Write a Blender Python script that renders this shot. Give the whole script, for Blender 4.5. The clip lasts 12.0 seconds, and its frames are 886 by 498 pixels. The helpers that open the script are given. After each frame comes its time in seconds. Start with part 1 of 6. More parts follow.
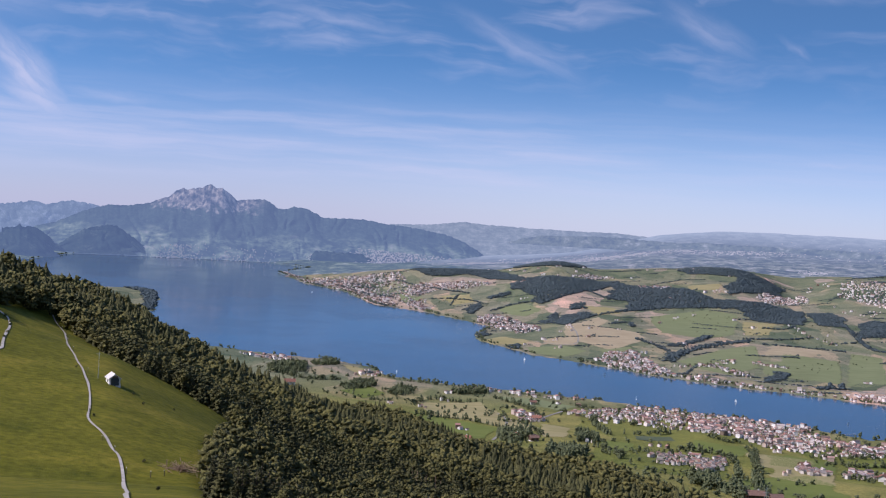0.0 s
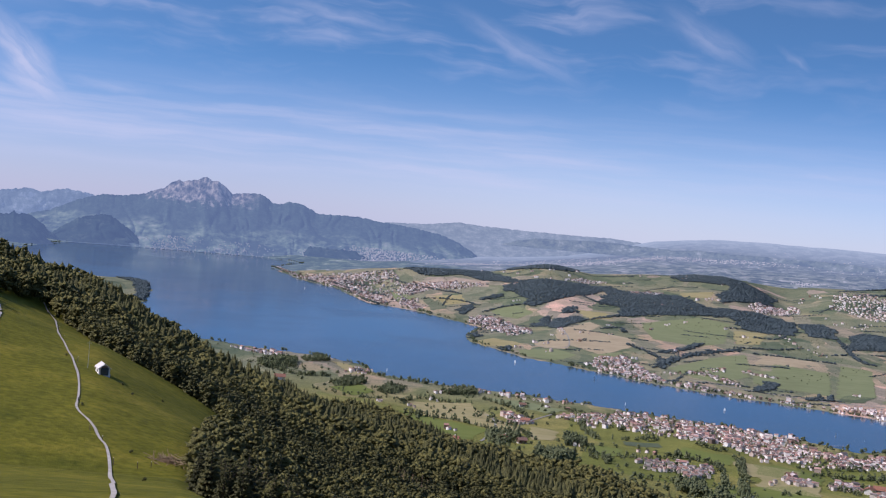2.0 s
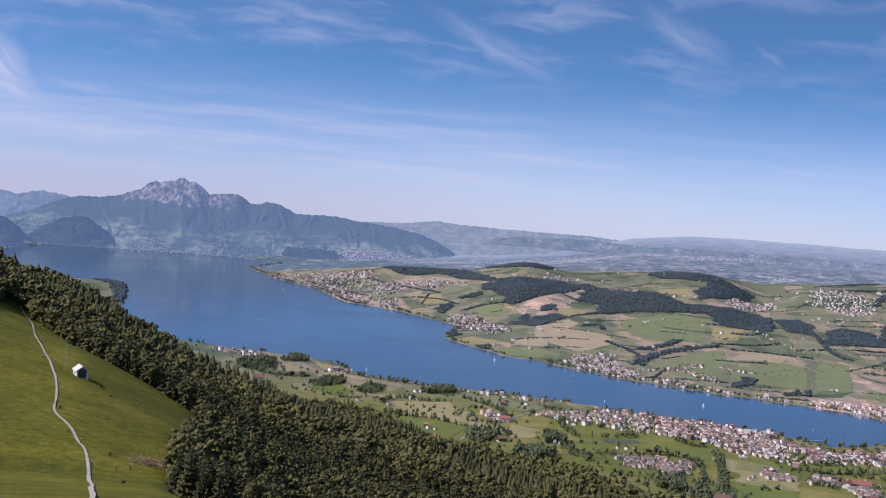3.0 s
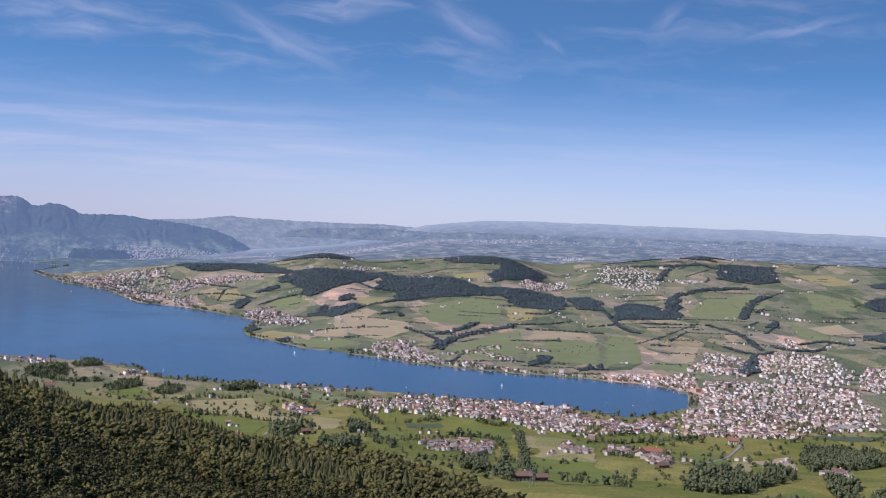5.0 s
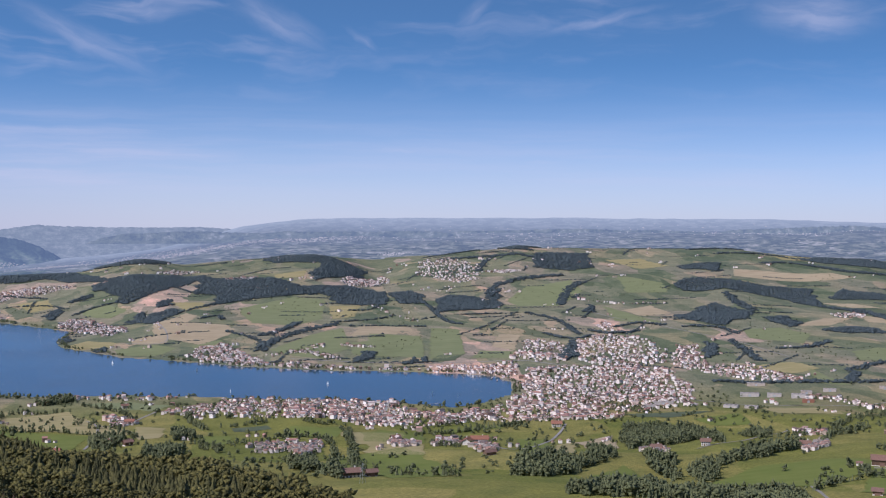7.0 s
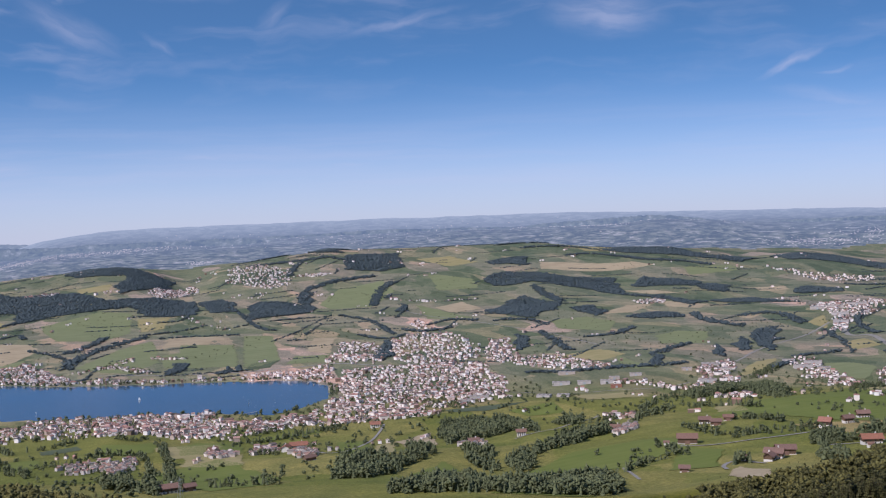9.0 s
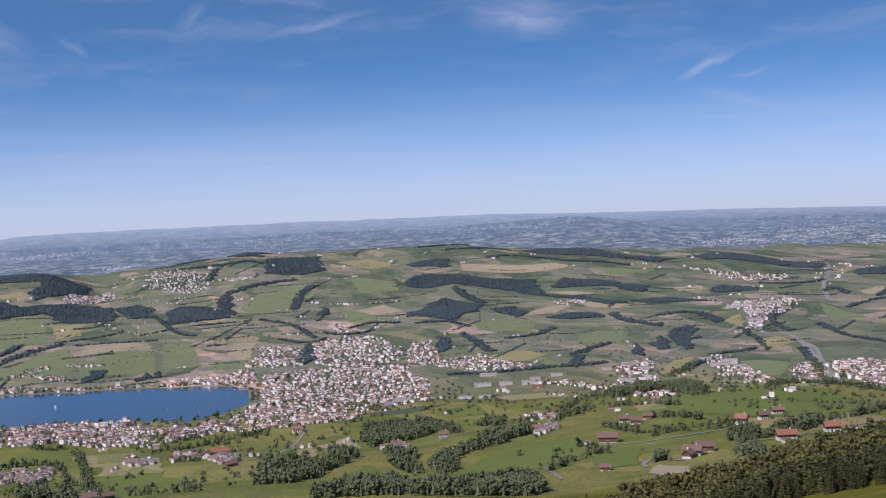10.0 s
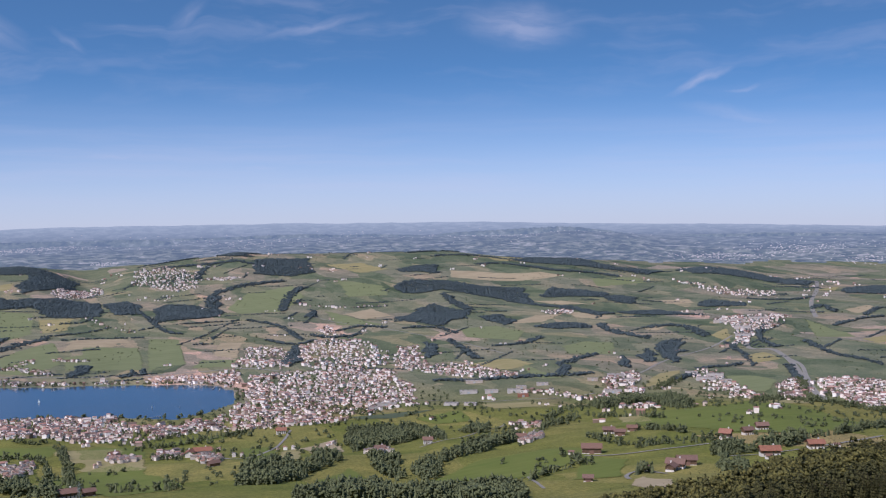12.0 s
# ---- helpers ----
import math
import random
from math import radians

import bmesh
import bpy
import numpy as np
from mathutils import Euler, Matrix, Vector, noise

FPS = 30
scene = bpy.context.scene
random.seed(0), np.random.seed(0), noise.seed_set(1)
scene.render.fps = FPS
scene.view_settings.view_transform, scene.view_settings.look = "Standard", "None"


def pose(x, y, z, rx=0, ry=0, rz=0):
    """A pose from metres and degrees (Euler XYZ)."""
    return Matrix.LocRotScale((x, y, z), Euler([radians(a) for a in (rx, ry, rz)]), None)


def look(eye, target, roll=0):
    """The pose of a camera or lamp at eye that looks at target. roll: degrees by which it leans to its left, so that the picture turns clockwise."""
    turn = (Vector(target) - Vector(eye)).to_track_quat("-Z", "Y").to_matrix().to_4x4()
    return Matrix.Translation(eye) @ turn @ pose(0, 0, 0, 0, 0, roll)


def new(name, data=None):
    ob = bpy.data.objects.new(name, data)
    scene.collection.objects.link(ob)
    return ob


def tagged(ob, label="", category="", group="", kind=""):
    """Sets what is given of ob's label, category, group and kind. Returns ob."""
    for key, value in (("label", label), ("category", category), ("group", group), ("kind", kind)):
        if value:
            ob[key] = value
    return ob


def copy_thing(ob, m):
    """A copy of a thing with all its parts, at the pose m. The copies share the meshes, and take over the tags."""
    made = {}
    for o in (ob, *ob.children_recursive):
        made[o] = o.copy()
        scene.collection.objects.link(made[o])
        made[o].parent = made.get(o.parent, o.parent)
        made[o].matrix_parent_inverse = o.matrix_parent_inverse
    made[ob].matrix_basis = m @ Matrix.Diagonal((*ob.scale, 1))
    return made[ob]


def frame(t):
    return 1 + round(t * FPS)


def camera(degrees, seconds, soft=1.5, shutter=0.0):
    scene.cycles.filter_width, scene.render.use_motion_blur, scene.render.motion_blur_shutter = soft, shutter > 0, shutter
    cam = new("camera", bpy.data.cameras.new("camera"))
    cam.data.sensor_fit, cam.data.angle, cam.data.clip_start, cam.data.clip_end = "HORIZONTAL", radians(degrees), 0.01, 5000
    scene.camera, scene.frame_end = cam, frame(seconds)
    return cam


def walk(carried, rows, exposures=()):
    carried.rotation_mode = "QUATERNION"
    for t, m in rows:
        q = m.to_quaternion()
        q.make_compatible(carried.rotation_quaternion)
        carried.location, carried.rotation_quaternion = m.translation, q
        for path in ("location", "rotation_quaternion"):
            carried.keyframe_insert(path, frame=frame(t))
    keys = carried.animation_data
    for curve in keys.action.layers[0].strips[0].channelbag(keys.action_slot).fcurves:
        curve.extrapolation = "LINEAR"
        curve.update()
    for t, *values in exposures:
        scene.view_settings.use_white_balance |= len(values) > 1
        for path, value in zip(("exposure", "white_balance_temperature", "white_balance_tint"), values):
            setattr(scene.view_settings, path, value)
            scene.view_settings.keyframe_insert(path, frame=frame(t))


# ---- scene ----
cam = camera(40.0, 12.0, soft=1.15)
PATH = [
    (0, pose(0, 0, 250, 87.968, -3.397, 0.158)),
    (0.5, pose(0, 0, 250, 87.966, -3.668, 0.100)),
    (1, pose(0, 0, 250, 87.985, -3.916, 0.041)),
    (1.5, pose(0, 0, 250, 87.990, -4.841, -0.034)),
    (2, pose(0, 0, 250, 87.979, -5.173, -0.063)),
    (2.5, pose(0, 0, 250, 87.981, -5.071, -0.160)),
    (4.5, pose(0, 0, 250, 88.146, -3.221, -8.335)),
    (5, pose(0, 0, 250, 88.162, -2.526, -10.786)),
    (5.5, pose(0, 0, 250, 88.143, -1.091, -12.614)),
    (6, pose(0, 0, 250, 88.182, -0.184, -14.722)),
    (6.5, pose(0, 0, 250, 88.177, -0.193, -16.831)),
    (7, pose(0, 0, 250, 88.201, -0.252, -19.321)),
    (9, pose(0, 0, 250, 88.161, 2.097, -28.298)),
    (9.5, pose(0, 0, 250, 88.119, 2.370, -30.754)),
    (10, pose(0, 0, 250, 88.137, 2.445, -32.028)),
    (10.5, pose(0, 0, 250, 88.221, 2.237, -32.213)),
    (11, pose(0, 0, 250, 88.273, 1.646, -32.324)),
    (11.5, pose(0, 0, 250, 88.333, 1.097, -32.393)),
    (12, pose(0, 0, 250, 88.410, 0.651, -32.450)),
]
walk(cam, PATH, exposures=[(0.0, 0.17, 5830, 20.0), (2.5, 0.17, 5830, 20.0), (6.5, 0.1, 5790, 19.0), (9.5, 0.03, 5760, 18.5), (12.0, 0.03, 5760, 18.5)])

# ---- daylight ----
SUN_AZ, SUN_UP = -106.0, 42.0
sun = new("sun", bpy.data.lights.new("sun", "SUN"))
sun.data.energy, sun.data.angle, sun.data.color = 4.0, radians(0.53), (1.0, 0.95, 0.87)
sun_way = Vector((math.sin(radians(SUN_AZ)) * math.cos(radians(SUN_UP)), math.cos(radians(SUN_AZ)) * math.cos(radians(SUN_UP)), math.sin(radians(SUN_UP))))
sun.matrix_world = look((0, 0, 900), Vector((0, 0, 900)) - sun_way)


class Nodes:
    """Short hand for a node tree."""

    def __init__(self, tree):
        self.tree = tree
        tree.nodes.clear()

    def add(self, kind, settings=(), **inputs):
        node = self.tree.nodes.new(kind)
        for key, value in dict(settings).items():
            if key == "operation":
                node.operation = value
            elif key == "data_type":
                node.data_type = value
            elif key == "blend_type":
                node.blend_type = value
            elif key == "feature":
                node.feature = value
            elif key == "noise_dimensions":
                node.noise_dimensions = value
            elif key == "distance":
                node.distance = value
        for key, value in inputs.items():
            self.put(node, key, value)
        return node

    def put(self, node, key, value):
        slot = node.inputs[int(key[1:])] if key[0] == "_" and key[1:].isdigit() else node.inputs[key.replace("_", " ")]
        if isinstance(value, bpy.types.Node):
            value = value.outputs[0]
        if isinstance(value, bpy.types.NodeSocket):
            self.tree.links.new(value, slot)
        else:
            slot.default_value = value

    def math(self, operation, a, b=0.0):
        return self.add("ShaderNodeMath", {"operation": operation}, _0=a, _1=b).outputs[0]

    def vector(self, operation, a, b=(0, 0, 0)):
        return self.add("ShaderNodeVectorMath", {"operation": operation}, _0=a, _1=b).outputs[0]

    def fade(self, value, a, b, to_a=0.0, to_b=1.0):
        node = self.add("ShaderNodeMapRange", Value=value)
        node.interpolation_type = "SMOOTHSTEP"
        for key, v in zip(("From Min", "From Max", "To Min", "To Max"), (a, b, to_a, to_b)):
            node.inputs[key].default_value = v
        return node.outputs[0]

    def noise(self, where, scale, detail=4.0, rough=0.55):
        return self.add("ShaderNodeTexNoise", Vector=where, Scale=scale, Detail=detail, Roughness=rough)

    def mix(self, factor, a, b, blend="MIX"):
        node = self.add("ShaderNodeMix", {"data_type": "RGBA", "blend_type": blend})
        for key, v in ((0, factor), (6, a), (7, b)):
            self.put(node, "_%d" % key, v)
        return node.outputs[2]

    def ramp(self, factor, stops):
        node = self.add("ShaderNodeValToRGB", Fac=factor)
        while len(node.color_ramp.elements) < len(stops):
            node.color_ramp.elements.new(0.5)
        for e, (at, colour) in zip(node.color_ramp.elements, stops):
            e.position, e.color = at, (*colour, 1)
        return node.outputs[0]


def make_sky():
    world = bpy.data.worlds.new("sky")
    scene.world = world
    world.use_nodes = True
    n = Nodes(world.node_tree)
    way = n.add("ShaderNodeTexCoord").outputs["Generated"]
    xyz = n.add("ShaderNodeSeparateXYZ", Vector=way)
    up = xyz.outputs[2]
    lifted = n.math("ADD", n.math("MULTIPLY", n.math("MAXIMUM", up, -0.012), 3.1), 0.07)
    sky = n.add("ShaderNodeTexSky")
    sky.sky_type, sky.sun_disc = "NISHITA", False
    n.put(sky, "Vector", n.vector("NORMALIZE", n.add("ShaderNodeCombineXYZ", X=xyz.outputs[0], Y=xyz.outputs[1], Z=lifted).outputs[0]))
    sky.sun_elevation, sky.sun_rotation = radians(SUN_UP), radians(SUN_AZ)
    sky.altitude, sky.air_density, sky.dust_density, sky.ozone_density = 900, 1.0, 0.5, 2.2
    # thin high cloud: degrees round the compass and up
    turn = n.math("MULTIPLY", n.math("ARCTAN2", xyz.outputs[0], xyz.outputs[1]), 57.2958)
    rise = n.math("MULTIPLY", n.math("ARCSINE", up), 57.2958)
    flat = n.add("ShaderNodeCombineXYZ", X=turn, Y=rise)
    warp = n.noise(flat, 0.16, 3)
    bent = n.vector("ADD", flat, n.vector("SCALE", n.vector("SUBTRACT", warp.outputs["Color"], (0.5, 0.5, 0.5))))
    bent.node.inputs[1].links[0].from_node.inputs["Scale"].default_value = 2.5

    still = n.vector("ADD", flat, n.vector("MULTIPLY", n.vector("SUBTRACT", n.noise(flat, 0.3, 3).outputs["Color"], (0.5, 0.5, 0.5)), (3.0, 0.5, 0)))

    def veil(size, turned, detail, low, high, at=bent):
        m = n.add("ShaderNodeMapping", Vector=at)
        m.inputs["Rotation"].default_value = (0, 0, radians(turned))
        m.inputs["Scale"].default_value = (*size, 1)
        return n.fade(n.noise(m, 1.0, detail, 0.55).outputs["Fac"], low, high)

    west = n.fade(turn, 24, -6)
    streaks = n.math("MULTIPLY", veil((0.10, 0.9), 14, 4, 0.44, 0.8), n.math("MULTIPLY", n.fade(rise, 3.0, 8.5, 0.0, 0.7), n.fade(west, 0, 1, 0.45, 1.0)))
    bands = n.math("MULTIPLY", veil((0.07, 1.1), 1, 6, 0.36, 0.74, still), n.math("MULTIPLY", n.fade(rise, 0.2, 1.6), n.math("MULTIPLY", n.fade(rise, 5.6, 2.6), n.fade(west, 0, 1, 0.35, 1.0))))
    cover = n.math("MAXIMUM", streaks, bands)
    # single wisps: turn, rise, length, width, tilt, strength
    drift = n.vector("MULTIPLY", n.vector("SUBTRACT", n.noise(flat, 0.5, 3).outputs["Color"], (0.5, 0.5, 0.5)), (1.4, 0.7, 0))
    for a, e, long, wide, tilt, strength in WISPS:
        m = n.add("ShaderNodeMapping", Vector=n.vector("SUBTRACT", n.vector("ADD", flat, drift), (a, e, 0)))
        m.inputs["Rotation"].default_value = (0, 0, radians(-tilt))
        m2 = n.add("ShaderNodeMapping", Vector=m)
        m2.inputs["Scale"].default_value = (1 / long, 1 / wide, 1)
        body = n.fade(n.add("ShaderNodeVectorMath", {"operation": "LENGTH"}, _0=m2).outputs["Value"], 1.0, 0.0)
        grain = n.add("ShaderNodeMapping", Vector=m)
        grain.inputs["Scale"].default_value = (0.3, 1.8, 1)
        cover = n.math("MAXIMUM", cover, n.math("MULTIPLY", n.math("MULTIPLY", body, n.fade(n.noise(grain, 1.0, 4, 0.55).outputs["Fac"], 0.25, 0.7, 0.3, 1.0)), strength))
    haze = n.math("MAXIMUM", n.math("POWER", n.fade(rise, 9.5, -1.5, 0.0, 1.0), 2.1), n.fade(turn, -2, -30, 0.02, 0.08))
    deep = n.mix(1.0, sky, (0.96, 1.42, 1.54, 1), "MULTIPLY")
    blue = n.mix(haze, deep, n.mix(n.fade(turn, 12, -14), (6.4, 6.55, 7.2, 1), (5.4, 5.4, 6.4, 1)))
    colour = n.mix(n.math("MULTIPLY", cover, 0.56), blue, (6.9, 6.8, 7.9, 1))
    n.add("ShaderNodeOutputWorld", Surface=n.add("ShaderNodeBackground", Color=colour, Strength=SKY))


SKY = 0.085
WISPS = [(-19.4, 4.9, 3.6, 1.5, -46, 1.3), (-18.9, 3.8, 2.6, 1.1, -25, 1.15), (-21.5, 8.4, 5.0, 1.6, -8, 0.5), (-15.5, 4.1, 3.0, 0.45, -4, 0.5), (-5.5, 8.4, 5.0, 0.5, -7, 0.6), (3.0, 7.6, 4.6, 0.9, -24, 0.55),
         (11.6, 8.6, 3.4, 1.0, -28, 0.5), (15.6, 7.9, 1.3, 0.3, -36, 0.35), (20.7, 9.2, 1.6, 0.5, 34, 0.35), (26.5, 8.8, 4.0, 0.35, 12, 0.6), (36.2, 8.8, 3.6, 1.4, -6, 0.75),
         (44.4, 6.1, 2.2, 0.35, 22, 0.8), (46.4, 5.6, 1.4, 0.16, 10, 0.5), (46.4, 4.4, 4.0, 0.45, -10, 0.4), (17.5, 2.9, 3.0, 0.3, 5, 0.55), (-1.0, 3.2, 5.0, 0.45, 2, 0.5), (24.0, 2.3, 2.4, 0.2, 2, 0.35)]
make_sky()

# ---- materials ----
def material(name, rough=0.9, spec=0.2):
    m = bpy.data.materials.new(name)
    m.use_nodes = True
    n = Nodes(m.node_tree)
    skin = n.add("ShaderNodeBsdfPrincipled", Roughness=rough)
    skin.inputs["Specular IOR Level"].default_value = spec
    n.add("ShaderNodeOutputMaterial", Surface=skin)
    return m, n, skin


def plain(name, colour, rough=0.85, vary=0.18, scale=1.5, spec=0.2, metal=0.0, tints=0.0):
    """Paint, plaster, wood or tile: worn in patches, a little different from thing to thing."""
    m, n, skin = material(name, rough, spec)
    where = n.add("ShaderNodeTexCoord").outputs["Object"]
    spots = n.noise(where, scale, 5).outputs["Fac"]
    dark, light = [tuple(c * k for c in colour) for k in (1 - vary, min(1 + vary, 0.95 / max(colour)))]
    paint = n.ramp(spots, [(0.3, dark), (0.7, light)])
    if tints:
        chance = n.add("ShaderNodeObjectInfo").outputs["Random"]
        paint = n.mix(1.0, paint, n.ramp(chance, [(0, (1 - tints,) * 3), (0.5, (1, 1, 1)), (1, (1 - tints * .4, 1 - tints * .7, 1 - tints))]), "MULTIPLY")
    n.put(skin, "Base_Color", paint)
    skin.inputs["Metallic"].default_value = metal
    return m


def island_paint(name, stops, rough=0.85):
    """Many small bodies in one mesh, each with a colour of its own."""
    m, n, skin = material(name, rough)
    chance = n.add("ShaderNodeNewGeometry").outputs["Random Per Island"]
    node = n.ramp(chance, stops)
    node.node.color_ramp.interpolation = "CONSTANT"
    n.put(skin, "Base_Color", node)
    return m


def leaves(name, dark, light, per_object=False, relief=1.0):
    m, n, skin = material(name, 0.75, 0.15)
    chance = n.add("ShaderNodeObjectInfo").outputs["Random"] if per_object else n.add("ShaderNodeNewGeometry").outputs["Random Per Island"]
    where = n.add("ShaderNodeNewGeometry").outputs["Position"]
    wide = n.noise(where, 0.012, 3).outputs["Fac"]
    fine = n.noise(where, 0.9, 4).outputs["Fac"]
    k = n.math("ADD", n.math("MULTIPLY", chance, 0.45), n.math("ADD", n.math("MULTIPLY", wide, 0.4), n.math("MULTIPLY", fine, 0.25)))
    # random dark flecks painted in for the shade in gaps between leaves
    gaps = n.ramp(n.noise(where, 1.7, 3, .65).outputs["Fac"], [(0.38, (.6, .6, .6)), (0.58, (1.15, 1.15, 1.15))])
    tint = n.mix(relief, n.ramp(k, [(0.2, dark), (0.85, light)]), gaps, "MULTIPLY")
    n.put(skin, "Base_Color", tint)
    if relief:
        n.put(skin, "Normal", n.add("ShaderNodeBump", Height=n.noise(where, 1.4, 4, .7).outputs["Fac"], Strength=relief * .6, Distance=1.2))
    return m


def meadow_ground():
    """Pasture, hay and stubble: parcels, mown strips and tufts."""
    m, n, skin = material("pasture", 0.95, 0.1)
    where = n.add("ShaderNodeNewGeometry").outputs["Position"]
    xyz = n.add("ShaderNodeSeparateXYZ", Vector=where)
    flat = n.add("ShaderNodeCombineXYZ", X=xyz.outputs[0], Y=xyz.outputs[1])
    warp = n.vector("MULTIPLY", n.vector("SUBTRACT", n.noise(flat, 0.006, 2).outputs["Color"], (0.5, 0.5, 0.5)), (90, 90, 0))
    turned = n.add("ShaderNodeMapping", Vector=n.vector("ADD", flat, warp))
    turned.inputs["Rotation"].default_value, turned.inputs["Scale"].default_value = (0, 0, radians(24)), (1.0, 0.52, 1)
    parcels = n.add("ShaderNodeTexVoronoi", {"feature": "F1", "distance": "CHEBYCHEV"}, Vector=turned, Scale=0.0105, Randomness=0.9)
    chance = n.add("ShaderNodeSeparateColor", Color=parcels.outputs["Color"])
    # parcels farther off: blue raised in these colours to stand for haze
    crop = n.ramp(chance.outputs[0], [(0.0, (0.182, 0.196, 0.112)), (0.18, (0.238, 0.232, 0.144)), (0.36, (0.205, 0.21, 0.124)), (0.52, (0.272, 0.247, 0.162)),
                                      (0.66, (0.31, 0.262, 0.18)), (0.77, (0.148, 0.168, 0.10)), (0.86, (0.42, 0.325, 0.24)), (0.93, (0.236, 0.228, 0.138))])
    crop.node.color_ramp.interpolation = "CONSTANT"
    # the alp close by: one pasture
    away = n.add("ShaderNodeVectorMath", {"operation": "LENGTH"}, _0=flat).outputs["Value"]
    alp = n.ramp(n.noise(flat, 0.03, 5, 0.65).outputs["Fac"], [(0.3, (0.128, 0.12, 0.011)), (0.55, (0.158, 0.142, 0.015)), (0.75, (0.2, 0.162, 0.026))])
    strips = n.add("ShaderNodeMapping", Vector=n.vector("ADD", flat, warp))
    strips.inputs["Rotation"].default_value, strips.inputs["Scale"].default_value = (0, 0, radians(-30)), (1.0, 0.4, 1)
    small = n.add("ShaderNodeTexVoronoi", {"feature": "F1", "distance": "CHEBYCHEV"}, Vector=strips, Scale=0.026, Randomness=0.9)
    shade = n.add("ShaderNodeSeparateColor", Color=small.outputs["Color"])
    crop = n.mix(1.0, crop, n.ramp(shade.outputs[1], [(0.0, (0.62, 0.7, 0.66)), (0.35, (0.95, 0.96, 0.95)), (0.7, (1.08, 1.03, 1.0)), (0.85, (1.2, 1.1, 1.05)), (1.0, (1.7, 1.35, 1.3))]), "MULTIPLY")
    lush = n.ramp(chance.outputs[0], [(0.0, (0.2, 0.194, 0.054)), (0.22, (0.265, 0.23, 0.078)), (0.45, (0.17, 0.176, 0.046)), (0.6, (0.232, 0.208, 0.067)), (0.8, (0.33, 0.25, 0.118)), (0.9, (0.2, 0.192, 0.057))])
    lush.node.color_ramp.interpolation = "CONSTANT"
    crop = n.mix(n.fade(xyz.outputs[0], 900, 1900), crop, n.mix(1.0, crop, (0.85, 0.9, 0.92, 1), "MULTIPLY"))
    # one more bluish tint on the far parcels, again painted haze
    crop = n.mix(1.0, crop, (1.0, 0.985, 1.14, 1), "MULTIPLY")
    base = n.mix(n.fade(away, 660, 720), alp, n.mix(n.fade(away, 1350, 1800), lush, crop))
    patch = n.ramp(n.noise(flat, 0.03, 7, 0.7).outputs["Fac"], [(0.3, (0.66, 0.72, 0.66)), (0.7, (1.25, 1.16, 1.1))])
    tufts = n.ramp(n.noise(flat, 0.35, 5, 0.7).outputs["Fac"], [(0.35, (0.62, 0.66, 0.58)), (0.68, (1.28, 1.24, 1.2))])
    n.put(skin, "Base_Color", n.mix(1.0, n.mix(1.0, base, patch, "MULTIPLY"), tufts, "MULTIPLY"))
    bump = n.add("ShaderNodeBump", Height=n.noise(flat, 0.6, 5, 0.7).outputs["Fac"], Strength=0.5, Distance=1.0)
    n.put(skin, "Normal", bump)
    return m


def water():
    m, n, skin = material("lake_water", 0.12, 0.5)
    where = n.add("ShaderNodeNewGeometry").outputs["Position"]
    slick = n.noise(where, 0.0035, 5, 0.6).outputs["Fac"]
    n.put(skin, "Base_Color", n.ramp(slick, [(0.35, (0.042, 0.078, 0.122)), (0.65, (0.054, 0.092, 0.138))]))
    n.put(skin, "Roughness", n.fade(slick, 0.35, 0.65, 0.09, 0.17))
    ripple = n.add("ShaderNodeBump", Height=n.noise(where, 0.25, 4, 0.7).outputs["Fac"], Strength=0.06, Distance=1.0)
    n.put(skin, "Normal", ripple)
    return m


# haze by distance from the lookout, painted into the far land's emission
HAZE_GLOW = ((3800, (0.098, 0.12, 0.176)), (4350, (0.125, 0.154, 0.222)), (4700, (0.168, 0.203, 0.282)), (4960, (0.285, 0.328, 0.415)))


